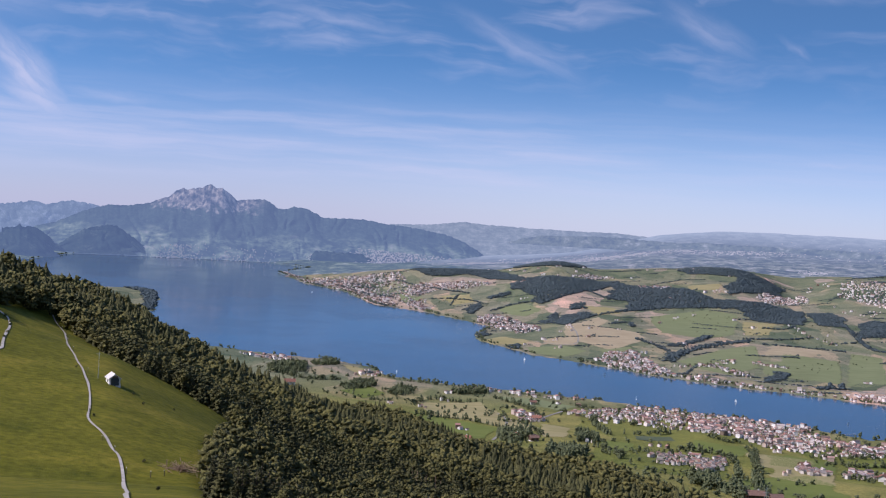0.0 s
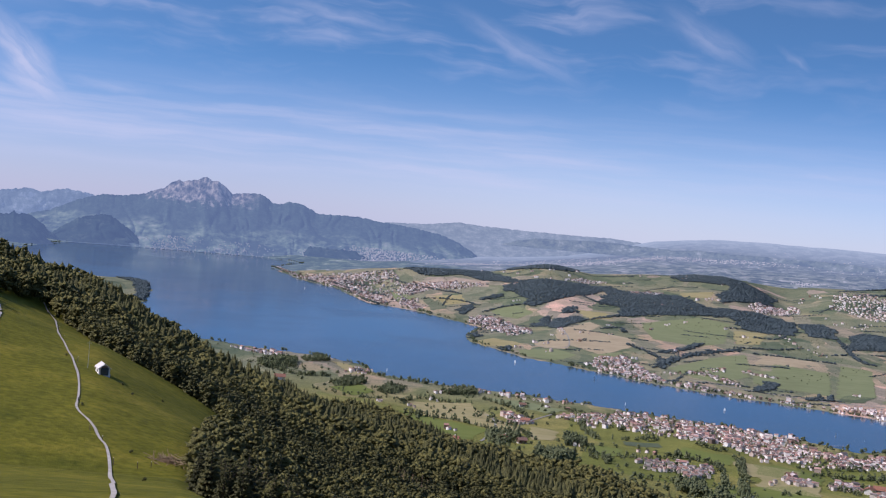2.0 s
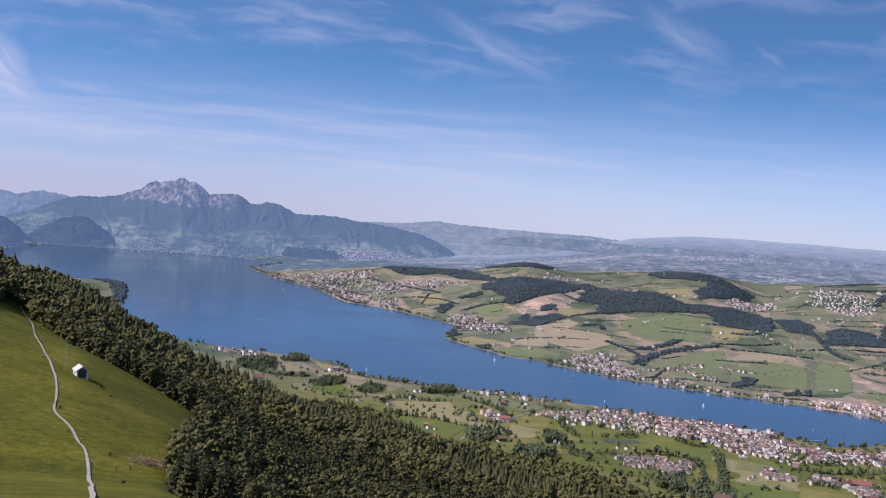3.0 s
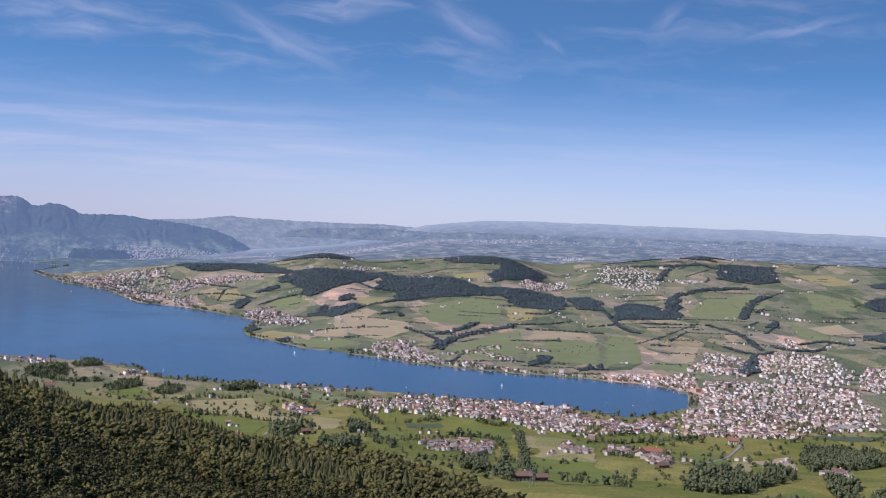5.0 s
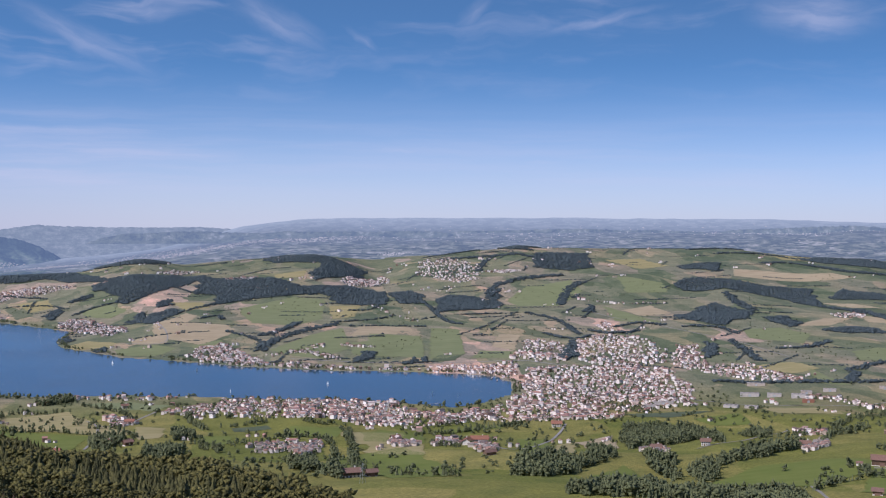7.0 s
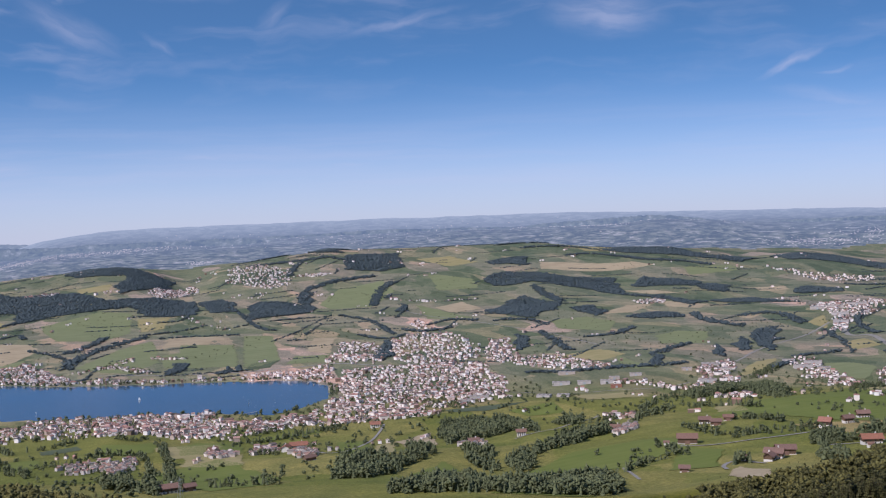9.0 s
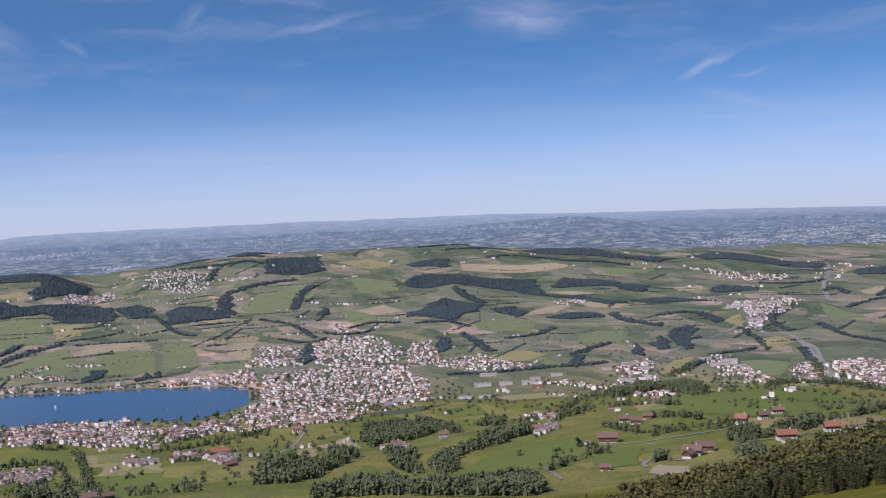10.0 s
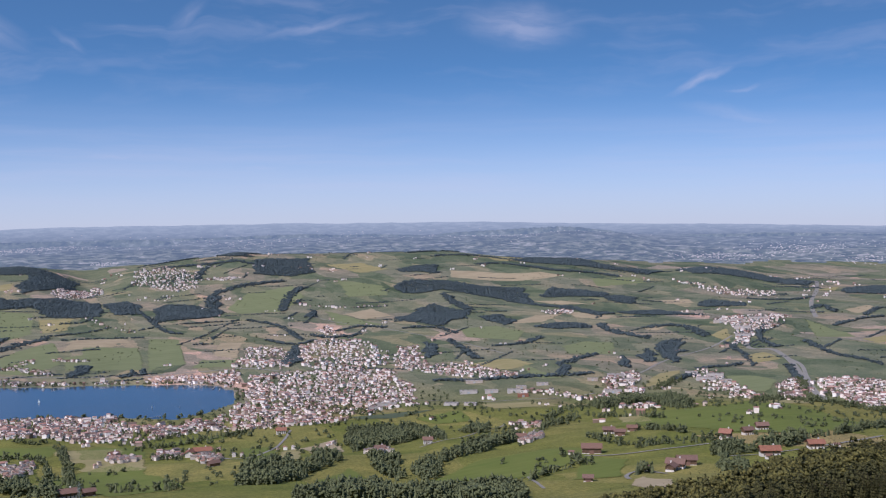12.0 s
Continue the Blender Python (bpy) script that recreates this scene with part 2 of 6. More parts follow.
def distance(name, stops, glow, amount, scale, stretch=(1, 1, 1), parcels=0.036):
    """Country so far off that haze is painted on it as emission; the farther the more where no glow is given."""
    m, n, skin = material(name, 1.0, 0.0)
    where = n.add("ShaderNodeNewGeometry").outputs["Position"]
    mapped = n.add("ShaderNodeMapping", Vector=where)
    mapped.inputs["Scale"].default_value = stretch
    k = n.math("ADD", n.math("MULTIPLY", n.noise(mapped, scale, 6, 0.7).outputs["Fac"], 0.75), n.math("MULTIPLY", n.noise(mapped, scale * 6, 4, 0.7).outputs["Fac"], 0.25))
    plots = n.add("ShaderNodeMapping", Vector=where)
    plots.inputs["Scale"].default_value = (1, 1, 0)
    plots.inputs["Rotation"].default_value = (0, 0, radians(20))
    parcel = n.add("ShaderNodeTexVoronoi", {"feature": "F1", "distance": "CHEBYCHEV"}, Vector=plots, Scale=parcels or 0.036, Randomness=0.9)
    if parcels:
        k = n.math("ADD", k, n.math("MULTIPLY", n.math("SUBTRACT", n.add("ShaderNodeSeparateColor", Color=parcel.outputs["Color"]).outputs[0], 0.5), 0.17))
    paint = n.ramp(k, stops)
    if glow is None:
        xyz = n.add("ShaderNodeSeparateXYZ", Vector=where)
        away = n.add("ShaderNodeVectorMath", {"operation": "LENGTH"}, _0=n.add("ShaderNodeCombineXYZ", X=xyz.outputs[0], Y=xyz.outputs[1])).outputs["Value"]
        far = n.math("DIVIDE", n.math("SUBTRACT", away, HAZE_GLOW[0][0]), HAZE_GLOW[-1][0] - HAZE_GLOW[0][0])
        n.put(skin, "Emission_Color", n.ramp(far, [((r - HAZE_GLOW[0][0]) / (HAZE_GLOW[-1][0] - HAZE_GLOW[0][0]), c) for r, c in HAZE_GLOW]))
        # base colour also fades to grey with distance, in place of haze
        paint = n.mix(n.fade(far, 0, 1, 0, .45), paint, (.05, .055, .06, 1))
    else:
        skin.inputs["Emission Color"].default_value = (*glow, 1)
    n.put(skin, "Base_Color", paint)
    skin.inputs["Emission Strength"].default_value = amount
    return m


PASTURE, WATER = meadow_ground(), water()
# haze painted in as glow: by distance where None, even on the foothills
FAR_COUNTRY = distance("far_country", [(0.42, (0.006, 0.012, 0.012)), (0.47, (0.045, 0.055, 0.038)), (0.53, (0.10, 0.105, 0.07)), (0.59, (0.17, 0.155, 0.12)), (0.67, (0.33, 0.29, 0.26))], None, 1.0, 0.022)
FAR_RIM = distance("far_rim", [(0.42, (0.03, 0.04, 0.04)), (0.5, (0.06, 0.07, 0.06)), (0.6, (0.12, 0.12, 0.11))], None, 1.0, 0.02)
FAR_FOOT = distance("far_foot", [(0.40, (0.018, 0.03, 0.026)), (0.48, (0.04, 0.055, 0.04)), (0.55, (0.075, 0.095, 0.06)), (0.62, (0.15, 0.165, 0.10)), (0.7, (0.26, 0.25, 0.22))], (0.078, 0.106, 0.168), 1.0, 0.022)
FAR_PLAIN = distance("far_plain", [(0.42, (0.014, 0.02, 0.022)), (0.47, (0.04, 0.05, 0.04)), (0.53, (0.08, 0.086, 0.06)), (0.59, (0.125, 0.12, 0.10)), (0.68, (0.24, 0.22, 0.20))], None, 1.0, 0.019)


def massif():
    """Bare limestone above, dark woods below it, meadows and clearings at the foot."""
    m, n, skin = material("far_mountain", 1.0, 0.0)
    where = n.add("ShaderNodeNewGeometry").outputs["Position"]
    xyz = n.add("ShaderNodeSeparateXYZ", Vector=where)
    x, z = xyz.outputs[0], xyz.outputs[2]
    streak = n.add("ShaderNodeMapping", Vector=where)
    streak.inputs["Scale"].default_value = (1, 1, .28)
    streak.inputs["Rotation"].default_value = (0, radians(25), 0)
    crag = n.noise(streak, .045, 7, .72).outputs["Fac"]
    rock = n.ramp(crag, [(.4, (.025, .027, .035)), (.5, (.11, .092, .082)), (.6, (.28, .225, .185))])
    woods = n.ramp(n.noise(where, .05, 6, .7).outputs["Fac"], [(.4, (.018, .027, .022)), (.6, (.034, .046, .034)), (.75, (.07, .085, .06))])
    patches = n.add("ShaderNodeMapping", Vector=where)
    patches.inputs["Scale"].default_value = (1, 1, 1.8)
    meadow = n.ramp(n.math("ADD", n.math("MULTIPLY", n.noise(patches, .009, 3, .6).outputs["Fac"], .5), n.math("MULTIPLY", n.noise(patches, .03, 6, .72).outputs["Fac"], .5)), [(.44, (.018, .027, .022)), (.5, (.05, .064, .042)), (.57, (.115, .13, .08)), (.67, (.24, .215, .17))])
    wobble = n.math("MULTIPLY", n.math("SUBTRACT", n.noise(where, .012, 4, .6).outputs["Fac"], .5), 120)
    low = n.fade(n.math("ADD", z, wobble), 112, 66)
    high = n.fade(n.math("ADD", z, n.math("MULTIPLY", n.math("SUBTRACT", crag, .5), 150)), 168, 205)
    spine = n.math("MULTIPLY", n.fade(x, -1210, -1080), n.fade(x, -690, -800))
    n.put(skin, "Base_Color", n.mix(n.math("MULTIPLY", high, spine), n.mix(low, woods, meadow), rock))
    # even blue emission: the haze before the massif, painted on as glow
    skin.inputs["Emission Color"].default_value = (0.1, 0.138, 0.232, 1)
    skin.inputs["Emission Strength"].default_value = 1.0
    return m


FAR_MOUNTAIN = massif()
# fixed blue glows: haze painted onto hills, range, alps and spurs
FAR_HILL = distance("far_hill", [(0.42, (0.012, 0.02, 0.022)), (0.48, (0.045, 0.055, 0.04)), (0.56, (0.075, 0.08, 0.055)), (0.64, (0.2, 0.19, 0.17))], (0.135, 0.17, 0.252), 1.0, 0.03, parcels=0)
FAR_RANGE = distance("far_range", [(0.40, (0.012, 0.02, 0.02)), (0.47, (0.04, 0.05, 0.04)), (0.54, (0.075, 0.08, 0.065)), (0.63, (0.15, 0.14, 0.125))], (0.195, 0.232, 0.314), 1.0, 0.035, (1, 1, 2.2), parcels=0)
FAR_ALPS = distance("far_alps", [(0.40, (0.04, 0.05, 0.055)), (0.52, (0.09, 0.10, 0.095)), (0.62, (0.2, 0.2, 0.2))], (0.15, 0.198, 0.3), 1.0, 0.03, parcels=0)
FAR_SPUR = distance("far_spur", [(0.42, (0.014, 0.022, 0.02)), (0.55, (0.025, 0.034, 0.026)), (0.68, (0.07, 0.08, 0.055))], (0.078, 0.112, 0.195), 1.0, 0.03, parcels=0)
SPRUCE = leaves("spruce_needles", (0.045, 0.045, 0.019), (0.131, 0.119, 0.042))
BROADLEAF = leaves("broad_leaves", (0.065, 0.061, 0.021), (0.197, 0.170, 0.052))
# bluer and greyer than the valley leaves: haze put into their colour
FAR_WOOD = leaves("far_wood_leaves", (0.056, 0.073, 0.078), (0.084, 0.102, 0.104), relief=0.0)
VALLEY_LEAF = leaves("valley_leaves", (0.066, 0.078, 0.04), (0.155, 0.162, 0.074), relief=0.4)
BARK = plain("bark", (0.09, 0.065, 0.045), 0.95)
PLASTER = plain("white_plaster", (0.68, 0.59, 0.53), 0.9, tints=0.25)
TILES = plain("roof_tiles", (0.34, 0.21, 0.17), 0.9, 0.3, 2.0, tints=0.35)
# ---- the lie of the land: heights on a polar net round the lookout ----
EYE_Z = 250.0
AZ = np.concatenate([np.linspace(-180, -34, 40), np.linspace(-26, 58, 500), np.linspace(66, 180, 30)])
RR = np.concatenate([np.linspace(.4, 250, 26), np.geomspace(256, 4955, 360)])

SHORE = [(-1330, 3930), (-1330, 4330), (-1270, 4520), (-1080, 4560), (-880, 4530), (-665, 4530), (-483, 4360), (-543, 3995),
         (-398, 3546), (-264, 3330), (-157, 2951), (-38, 2842), (64, 2656), (109, 2583), (66, 2399), (79, 2285), (163, 2116),
         (244, 2043), (348, 1926), (475, 1834), (584, 1786), (660, 1735), (683, 1698), (681, 1635), (639, 1535), (582, 1479),
         (524, 1450), (474, 1504), (409, 1547), (325, 1585), (241, 1633), (138, 1674), (24, 1705), (-72, 1757), (-91, 1828),
         (-155, 1889), (-246, 1915), (-400, 1990), (-640, 2260), (-1000, 2600), (-1500, 2900), (-1900, 3600)]
CAPE = [(-1250, 2780), (-1000, 2960), (-866, 3010), (-764, 3050), (-690, 2960), (-637, 2758), (-590, 2500), (-640, 2240), (-1100, 2350)]


def outline_distance(x, y, outline):
    """Distance to a closed outline: positive inside it."""
    x, y = np.asarray(x, float), np.asarray(y, float)
    best, inside = np.full(x.shape, 1e18), np.zeros(x.shape, bool)
    for (ax, ay), (bx, by) in zip(outline, outline[1:] + outline[:1]):
        ex, ey = bx - ax, by - ay
        k = np.clip(((x - ax) * ex + (y - ay) * ey) / (ex * ex + ey * ey), 0, 1)
        best = np.minimum(best, (x - ax - k * ex) ** 2 + (y - ay - k * ey) ** 2)
        if ey:
            inside ^= ((ay > y) != (by > y)) & (x < ax + (y - ay) / ey * ex)
    return np.where(inside, 1, -1) * np.sqrt(best)


def value_noise(x, y, cell, seed):
    """Smooth noise from -1 to 1 with bumps about a cell wide."""
    rng = np.random.RandomState(seed)
    net = rng.uniform(-1, 1, (64, 64))
    u, v = np.asarray(x) / cell, np.asarray(y) / cell
    i, j = np.floor(u).astype(int), np.floor(v).astype(int)
    u, v = u - i, v - j
    u, v = u * u * (3 - 2 * u), v * v * (3 - 2 * v)
    a, b, c, d = net[i % 64, j % 64], net[(i + 1) % 64, j % 64], net[i % 64, (j + 1) % 64], net[(i + 1) % 64, (j + 1) % 64]
    return a * (1 - u) * (1 - v) + b * u * (1 - v) + c * (1 - u) * v + d * u * v


def step(v, a, b):
    k = np.clip((v - a) / (b - a), 0, 1)
    return k * k * (3 - 2 * k)


def soften(z, n):
    """Rounds the net off along its rays and rings."""
    k = np.hanning(2 * n + 1)
    k /= k.sum()
    pad = np.pad(z, n, mode="edge")
    pad = np.apply_along_axis(np.convolve, 0, pad, k, "valid")
    return np.apply_along_axis(np.convolve, 1, pad, k, "valid")


def height_at(r, degrees_up):
    return EYE_Z + r * np.tan(np.radians(degrees_up))


def land():
    az, r = np.meshgrid(AZ, RR, indexing="ij")
    x, y = r * np.sin(np.radians(az)), r * np.cos(np.radians(az))
    # the slope under the lookout: a spur with an alp and forest on one hand, the valley floor, a wooded spur on the other
    rings = np.array([0, 130, 280, 430, 600, 850, 1000, 1150, 1300, 1600, 2600])
    a = AZ
    z280 = np.interp(a, [-24, -20, -15, -11, -5, 0, 14, 38, 45, 52, 60], [186, 184, 182, 181, 165, 158, 156, 158, 168, 176, 182])
    z430 = np.interp(a, [-24, -20, -15, -10, -5, 0, 5, 14, 38, 45, 52, 60], [193, 190, 185, 169, 143, 128, 122, 118, 122, 137, 150, 158])
    z600 = np.interp(a, [-24, -20, -15, -10, -5, 0, 5, 10, 14, 38, 45, 52, 60], [196, 192, 172, 146, 120, 103, 94, 92, 92, 94, 113, 130, 142])
    z850 = np.interp(a, [-24, -20, -15, -10, -5, 0, 5, 10, 14, 38, 45, 52, 60], [196, 190, 165, 123, 98, 78, 64, 60, 58, 64, 70, 84, 92])
    z1000 = np.interp(a, [-24, -15, -10, -5, 0, 5, 14, 30, 42, 48, 60], [170, 140, 96, 66, 50, 42, 40, 44, 60, 66, 70])
    z1150 = np.interp(a, [-24, -15, -10, -5, 0, 5, 14, 30, 42, 48, 60], [120, 95, 60, 40, 31, 27, 25, 30, 52, 60, 52])
    z1300 = np.interp(a, [-24, -10, 0, 14, 30, 40, 48, 60], [70, 30, 16, 12, 16, 34, 46, 30])
    z1600 = np.interp(a, [-24, 0, 25, 40, 48, 60], [6, 3, 3, 10, 16, 16])
    z2600 = np.interp(a, [-24, 0, 25, 48, 60], [4, 16, 24, 46, 46])
    near = np.stack([np.full_like(a, 240), np.full_like(a, 216), z280, z430, z600, z850, z1000, z1150, z1300, z1600, z2600])
    # the hills across the lake, up to a crest, and the plain behind it
    crest = np.interp(a, [-10, -5, -1.3, 2.3, 3.4, 4.6, 5.4, 6.6, 7.4, 8.4, 10.4, 12.3, 13.6, 14.6, 15.4, 16.1, 18.4, 21, 22.4, 22.95, 23.5, 28, 32.7, 36, 39, 42.3, 44.6, 47.6, 60],
                      [-3.3, -3.22, -3.06, -2.98, -2.75, -2.42, -2.3, -2.5, -2.68, -2.58, -2.38, -2.16, -2.16, -2.4, -2.72, -2.98, -2.3, -1.88, -1.76, -1.6, -1.74, -1.74, -1.72, -2.1, -2.2, -2.75, -2.6, -3.1, -3.1])
    skyline = np.interp(a, [-24, 1.5, 3.8, 5.9, 8, 10, 13, 18, 25, 35, 43, 51, 58], [-2.3, -2.2, -2.0, -1.8, -1.3, -.75, -.42, -.36, -.31, -.36, -.51, -.68, -.75])
    top = height_at(3600, crest + .07)
    plain = height_at(3950, np.interp(a, [-24, -5, 0, 3, 6, 10, 30, 45, 60], [-3.4, -3.3, -3.15, -2.95, -2.6, -2.3, -2.0, -2.25, -2.3]))
    mid = height_at(4450, np.interp(a, [-24, -3, 1, 4, 7, 10, 30, 36, 38.2, 41, 45, 60], [-3.05, -2.95, -2.65, -2.45, -2.1, -1.6, -1.05, -.9, -.66, -.95, -1.3, -1.3]))
    skyline = skyline + .03 * value_noise(a, a * 0, 1.7, 13) + .015 * value_noise(a, a * 0, .5, 14)
    end = height_at(4940, skyline)
    low = np.interp(a, [-24, 14, 30, 45, 60], [20, 24, 34, 56, 56])
    ring2 = np.array([1600, 2100, 2700, 3250, 3600, 3950, 4450, 4700, 4940])
    far = np.stack([z1600, np.maximum(z2600 * .5, 6), low, .5 * (low + top) + .16 * top, top, plain, mid,
                    height_at(4700, np.interp(a, [-24, -3, 1, 4, 8, 11], [-2.95, -2.9, -2.5, -2.3, -1.7, -1.0])), end])
    z = np.empty_like(r)
    for i in range(len(a)):
        n, f = np.interp(RR, rings, near[:, i]), np.interp(RR, ring2, far[:, i])
        k = step(RR, 1500, 1700)
        z[i] = n * (1 - k) + f * k
    rough = z.copy()
    z = soften(z, 5)
    keep = step(r, 4780, 4900)
    z = z * (1 - keep) + rough * keep
    # rolling ground
    z += (3.0 + 2.5 * step(az, 8, 16)) * value_noise(x, y, 150, 3) * step(r, 600, 1000) * (1 - step(r, 3300, 3600))
    z += 9 * value_noise(x, y, 420, 4) * step(r, 1900, 2600) * (1 - step(r, 3250, 3550))
    z += 2.2 * value_noise(x, y, 60, 5) * step(r, 200, 500) * (1 - step(r, 1500, 2000))
    z += 7 * value_noise(x, y, 240, 6) * step(r, 3700, 4000) * (1 - step(r, 4500, 4800)) * step(az, 0, 4)
    # the lake bed
    d = outline_distance(x, y, SHORE)
    d = np.minimum(d, -outline_distance(x, y, CAPE))
    d = np.maximum(d + 5 * value_noise(x, y, 37, 11), -1e9)
    width = np.interp(r, [1500, 2200, 3200, 4300, 4500], [140, 190, 420, 260, 130])
    on_cape = outline_distance(x, y, CAPE)
    z = np.where(on_cape > 0, 26 * step(on_cape, 0, 120), z)
    z = np.where(d > 0, -np.minimum(d * .2, 8) - .4, np.maximum(z, 2.5) * step(-d, -2, width) + .9)
    return x, y, z


LAND_X, LAND_Y, LAND_Z = land()


def ground(x, y):
    """The ground's height at a place."""
    az, r = np.degrees(np.arctan2(x, y)), np.hypot(x, y)
    i = np.interp(az, AZ, np.arange(len(AZ)))
    j = np.interp(r, RR, np.arange(len(RR)))
    i0, j0 = np.minimum(i.astype(int), len(AZ) - 2), np.minimum(j.astype(int), len(RR) - 2)
    u, v = i - i0, j - j0
    Z = LAND_Z
    return Z[i0, j0] * (1 - u) * (1 - v) + Z[i0 + 1, j0] * u * (1 - v) + Z[i0, j0 + 1] * (1 - u) * v + Z[i0 + 1, j0 + 1] * u * v

# ---- building helpers ----
def fast_mesh(name, verts, faces, mats, smooth=False, slots=None):
    """A mesh from arrays: verts n x 3, faces m x 3 or m x 4."""
    mesh = bpy.data.meshes.new(name)
    verts, faces = np.asarray(verts, np.float32), np.asarray(faces, np.int32)
    sides = faces.shape[1]
    mesh.vertices.add(len(verts))
    mesh.vertices.foreach_set("co", verts.ravel())
    mesh.loops.add(faces.size)
    mesh.loops.foreach_set("vertex_index", faces.ravel())
    mesh.polygons.add(len(faces))
    mesh.polygons.foreach_set("loop_start", np.arange(0, faces.size, sides, dtype=np.int32))
    if slots is not None:
        mesh.polygons.foreach_set("material_index", np.asarray(slots, np.int32))
    mesh.polygons.foreach_set("use_smooth", np.full(len(faces), smooth))
    for m in mats if isinstance(mats, (list, tuple)) else [mats]:
        mesh.materials.append(m)
    mesh.update(calc_edges=True)
    mesh.validate()
    return mesh


def part(name, bm, mat, parent=None, label=""):
    """Links a bmesh, or a finished mesh, as one object under a thing."""
    mesh = bm
    if isinstance(bm, bmesh.types.BMesh):
        mesh = bpy.data.meshes.new(name)
        bm.to_mesh(mesh)
        bm.free()
        mesh.materials.append(mat)
    ob = new(name, mesh)
    ob.parent = parent
    return tagged(ob, label)


def scatter(name, mat, shapes, places, label, category, smooth=True):
    """One object of kind stuff: shapes (verts, tris) set down at rows of x, y, z, size, height, turn, shape."""
    vs, fs, base = [], [], 0
    places = np.asarray(places, float)
    for s, (v, f) in enumerate(shapes):
        rows = places[places[:, 6].astype(int) == s]
        if not len(rows):
            continue
        c, k = np.cos(rows[:, 5])[:, None], np.sin(rows[:, 5])[:, None]
        x = (v[None, :, 0] * c - v[None, :, 1] * k) * rows[:, 3:4] + rows[:, 0:1]
        y = (v[None, :, 0] * k + v[None, :, 1] * c) * rows[:, 3:4] + rows[:, 1:2]
        z = v[None, :, 2] * rows[:, 4:5] + rows[:, 2:3]
        vs.append(np.stack([x, y, z], -1).reshape(-1, 3))
        fs.append((f[None] + (np.arange(len(rows)) * len(v))[:, None, None]).reshape(-1, 3) + base)
        base += len(rows) * len(v)
    ob = new(name, fast_mesh(name, np.concatenate(vs), np.concatenate(fs), mat, smooth))
    return tagged(ob, label, category, kind="stuff")


# ---- ground, lake and distance ----
def make_land():
    na, nr = LAND_X.shape
    verts = np.stack([LAND_X, LAND_Y, LAND_Z], -1).reshape(-1, 3)
    i, j = np.meshgrid(np.arange(na - 1), np.arange(nr - 1), indexing="ij")
    faces = np.stack([i * nr + j, i * nr + j + 1, (i + 1) * nr + j + 1, (i + 1) * nr + j], -1).reshape(-1, 4)[:, ::-1]
    r, az = RR[j].ravel(), AZ[i].ravel()
    x, y = LAND_X[:-1, :-1].ravel(), LAND_Y[:-1, :-1].ravel()
    wander = 60 * value_noise(x, y, 130, 41)
    foot = (r > 3900 + wander) & (az + 1.2 * value_noise(x, y, 90, 42) < np.where(r > 4330, -1.0, .5))
    nearer = (r > 3860 + wander) & (r <= 4280 + wander) & ~foot
    rim_ = (r > 4690 + .4 * wander) & ~foot
    farther = (r > 4280 + wander) & ~rim_ & ~foot
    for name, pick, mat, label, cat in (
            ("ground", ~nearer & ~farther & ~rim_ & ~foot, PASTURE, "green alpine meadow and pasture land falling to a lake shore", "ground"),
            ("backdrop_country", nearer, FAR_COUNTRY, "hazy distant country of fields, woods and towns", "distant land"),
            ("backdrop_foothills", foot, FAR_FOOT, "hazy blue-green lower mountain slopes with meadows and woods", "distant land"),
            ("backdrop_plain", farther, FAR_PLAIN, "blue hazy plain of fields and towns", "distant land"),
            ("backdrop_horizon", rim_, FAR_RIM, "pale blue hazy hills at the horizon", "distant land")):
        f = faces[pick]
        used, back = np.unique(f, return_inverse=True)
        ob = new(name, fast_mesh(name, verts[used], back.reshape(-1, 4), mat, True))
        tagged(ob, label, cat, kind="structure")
    rim = np.radians(np.linspace(-32, 30, 80))
    ring = np.array([[r_ * np.sin(a), r_ * np.cos(a), 0] for a in rim for r_ in (1300, 2400, 4700)])
    k = np.arange(79) * 3
    quads = np.concatenate([np.stack([k, k + 1, k + 4, k + 3], -1), np.stack([k + 1, k + 2, k + 5, k + 4], -1)])[:, ::-1]
    tagged(new("water", fast_mesh("water", ring, quads, WATER)), "deep blue lake water with faint wind slicks", "lake", kind="structure")


make_land()


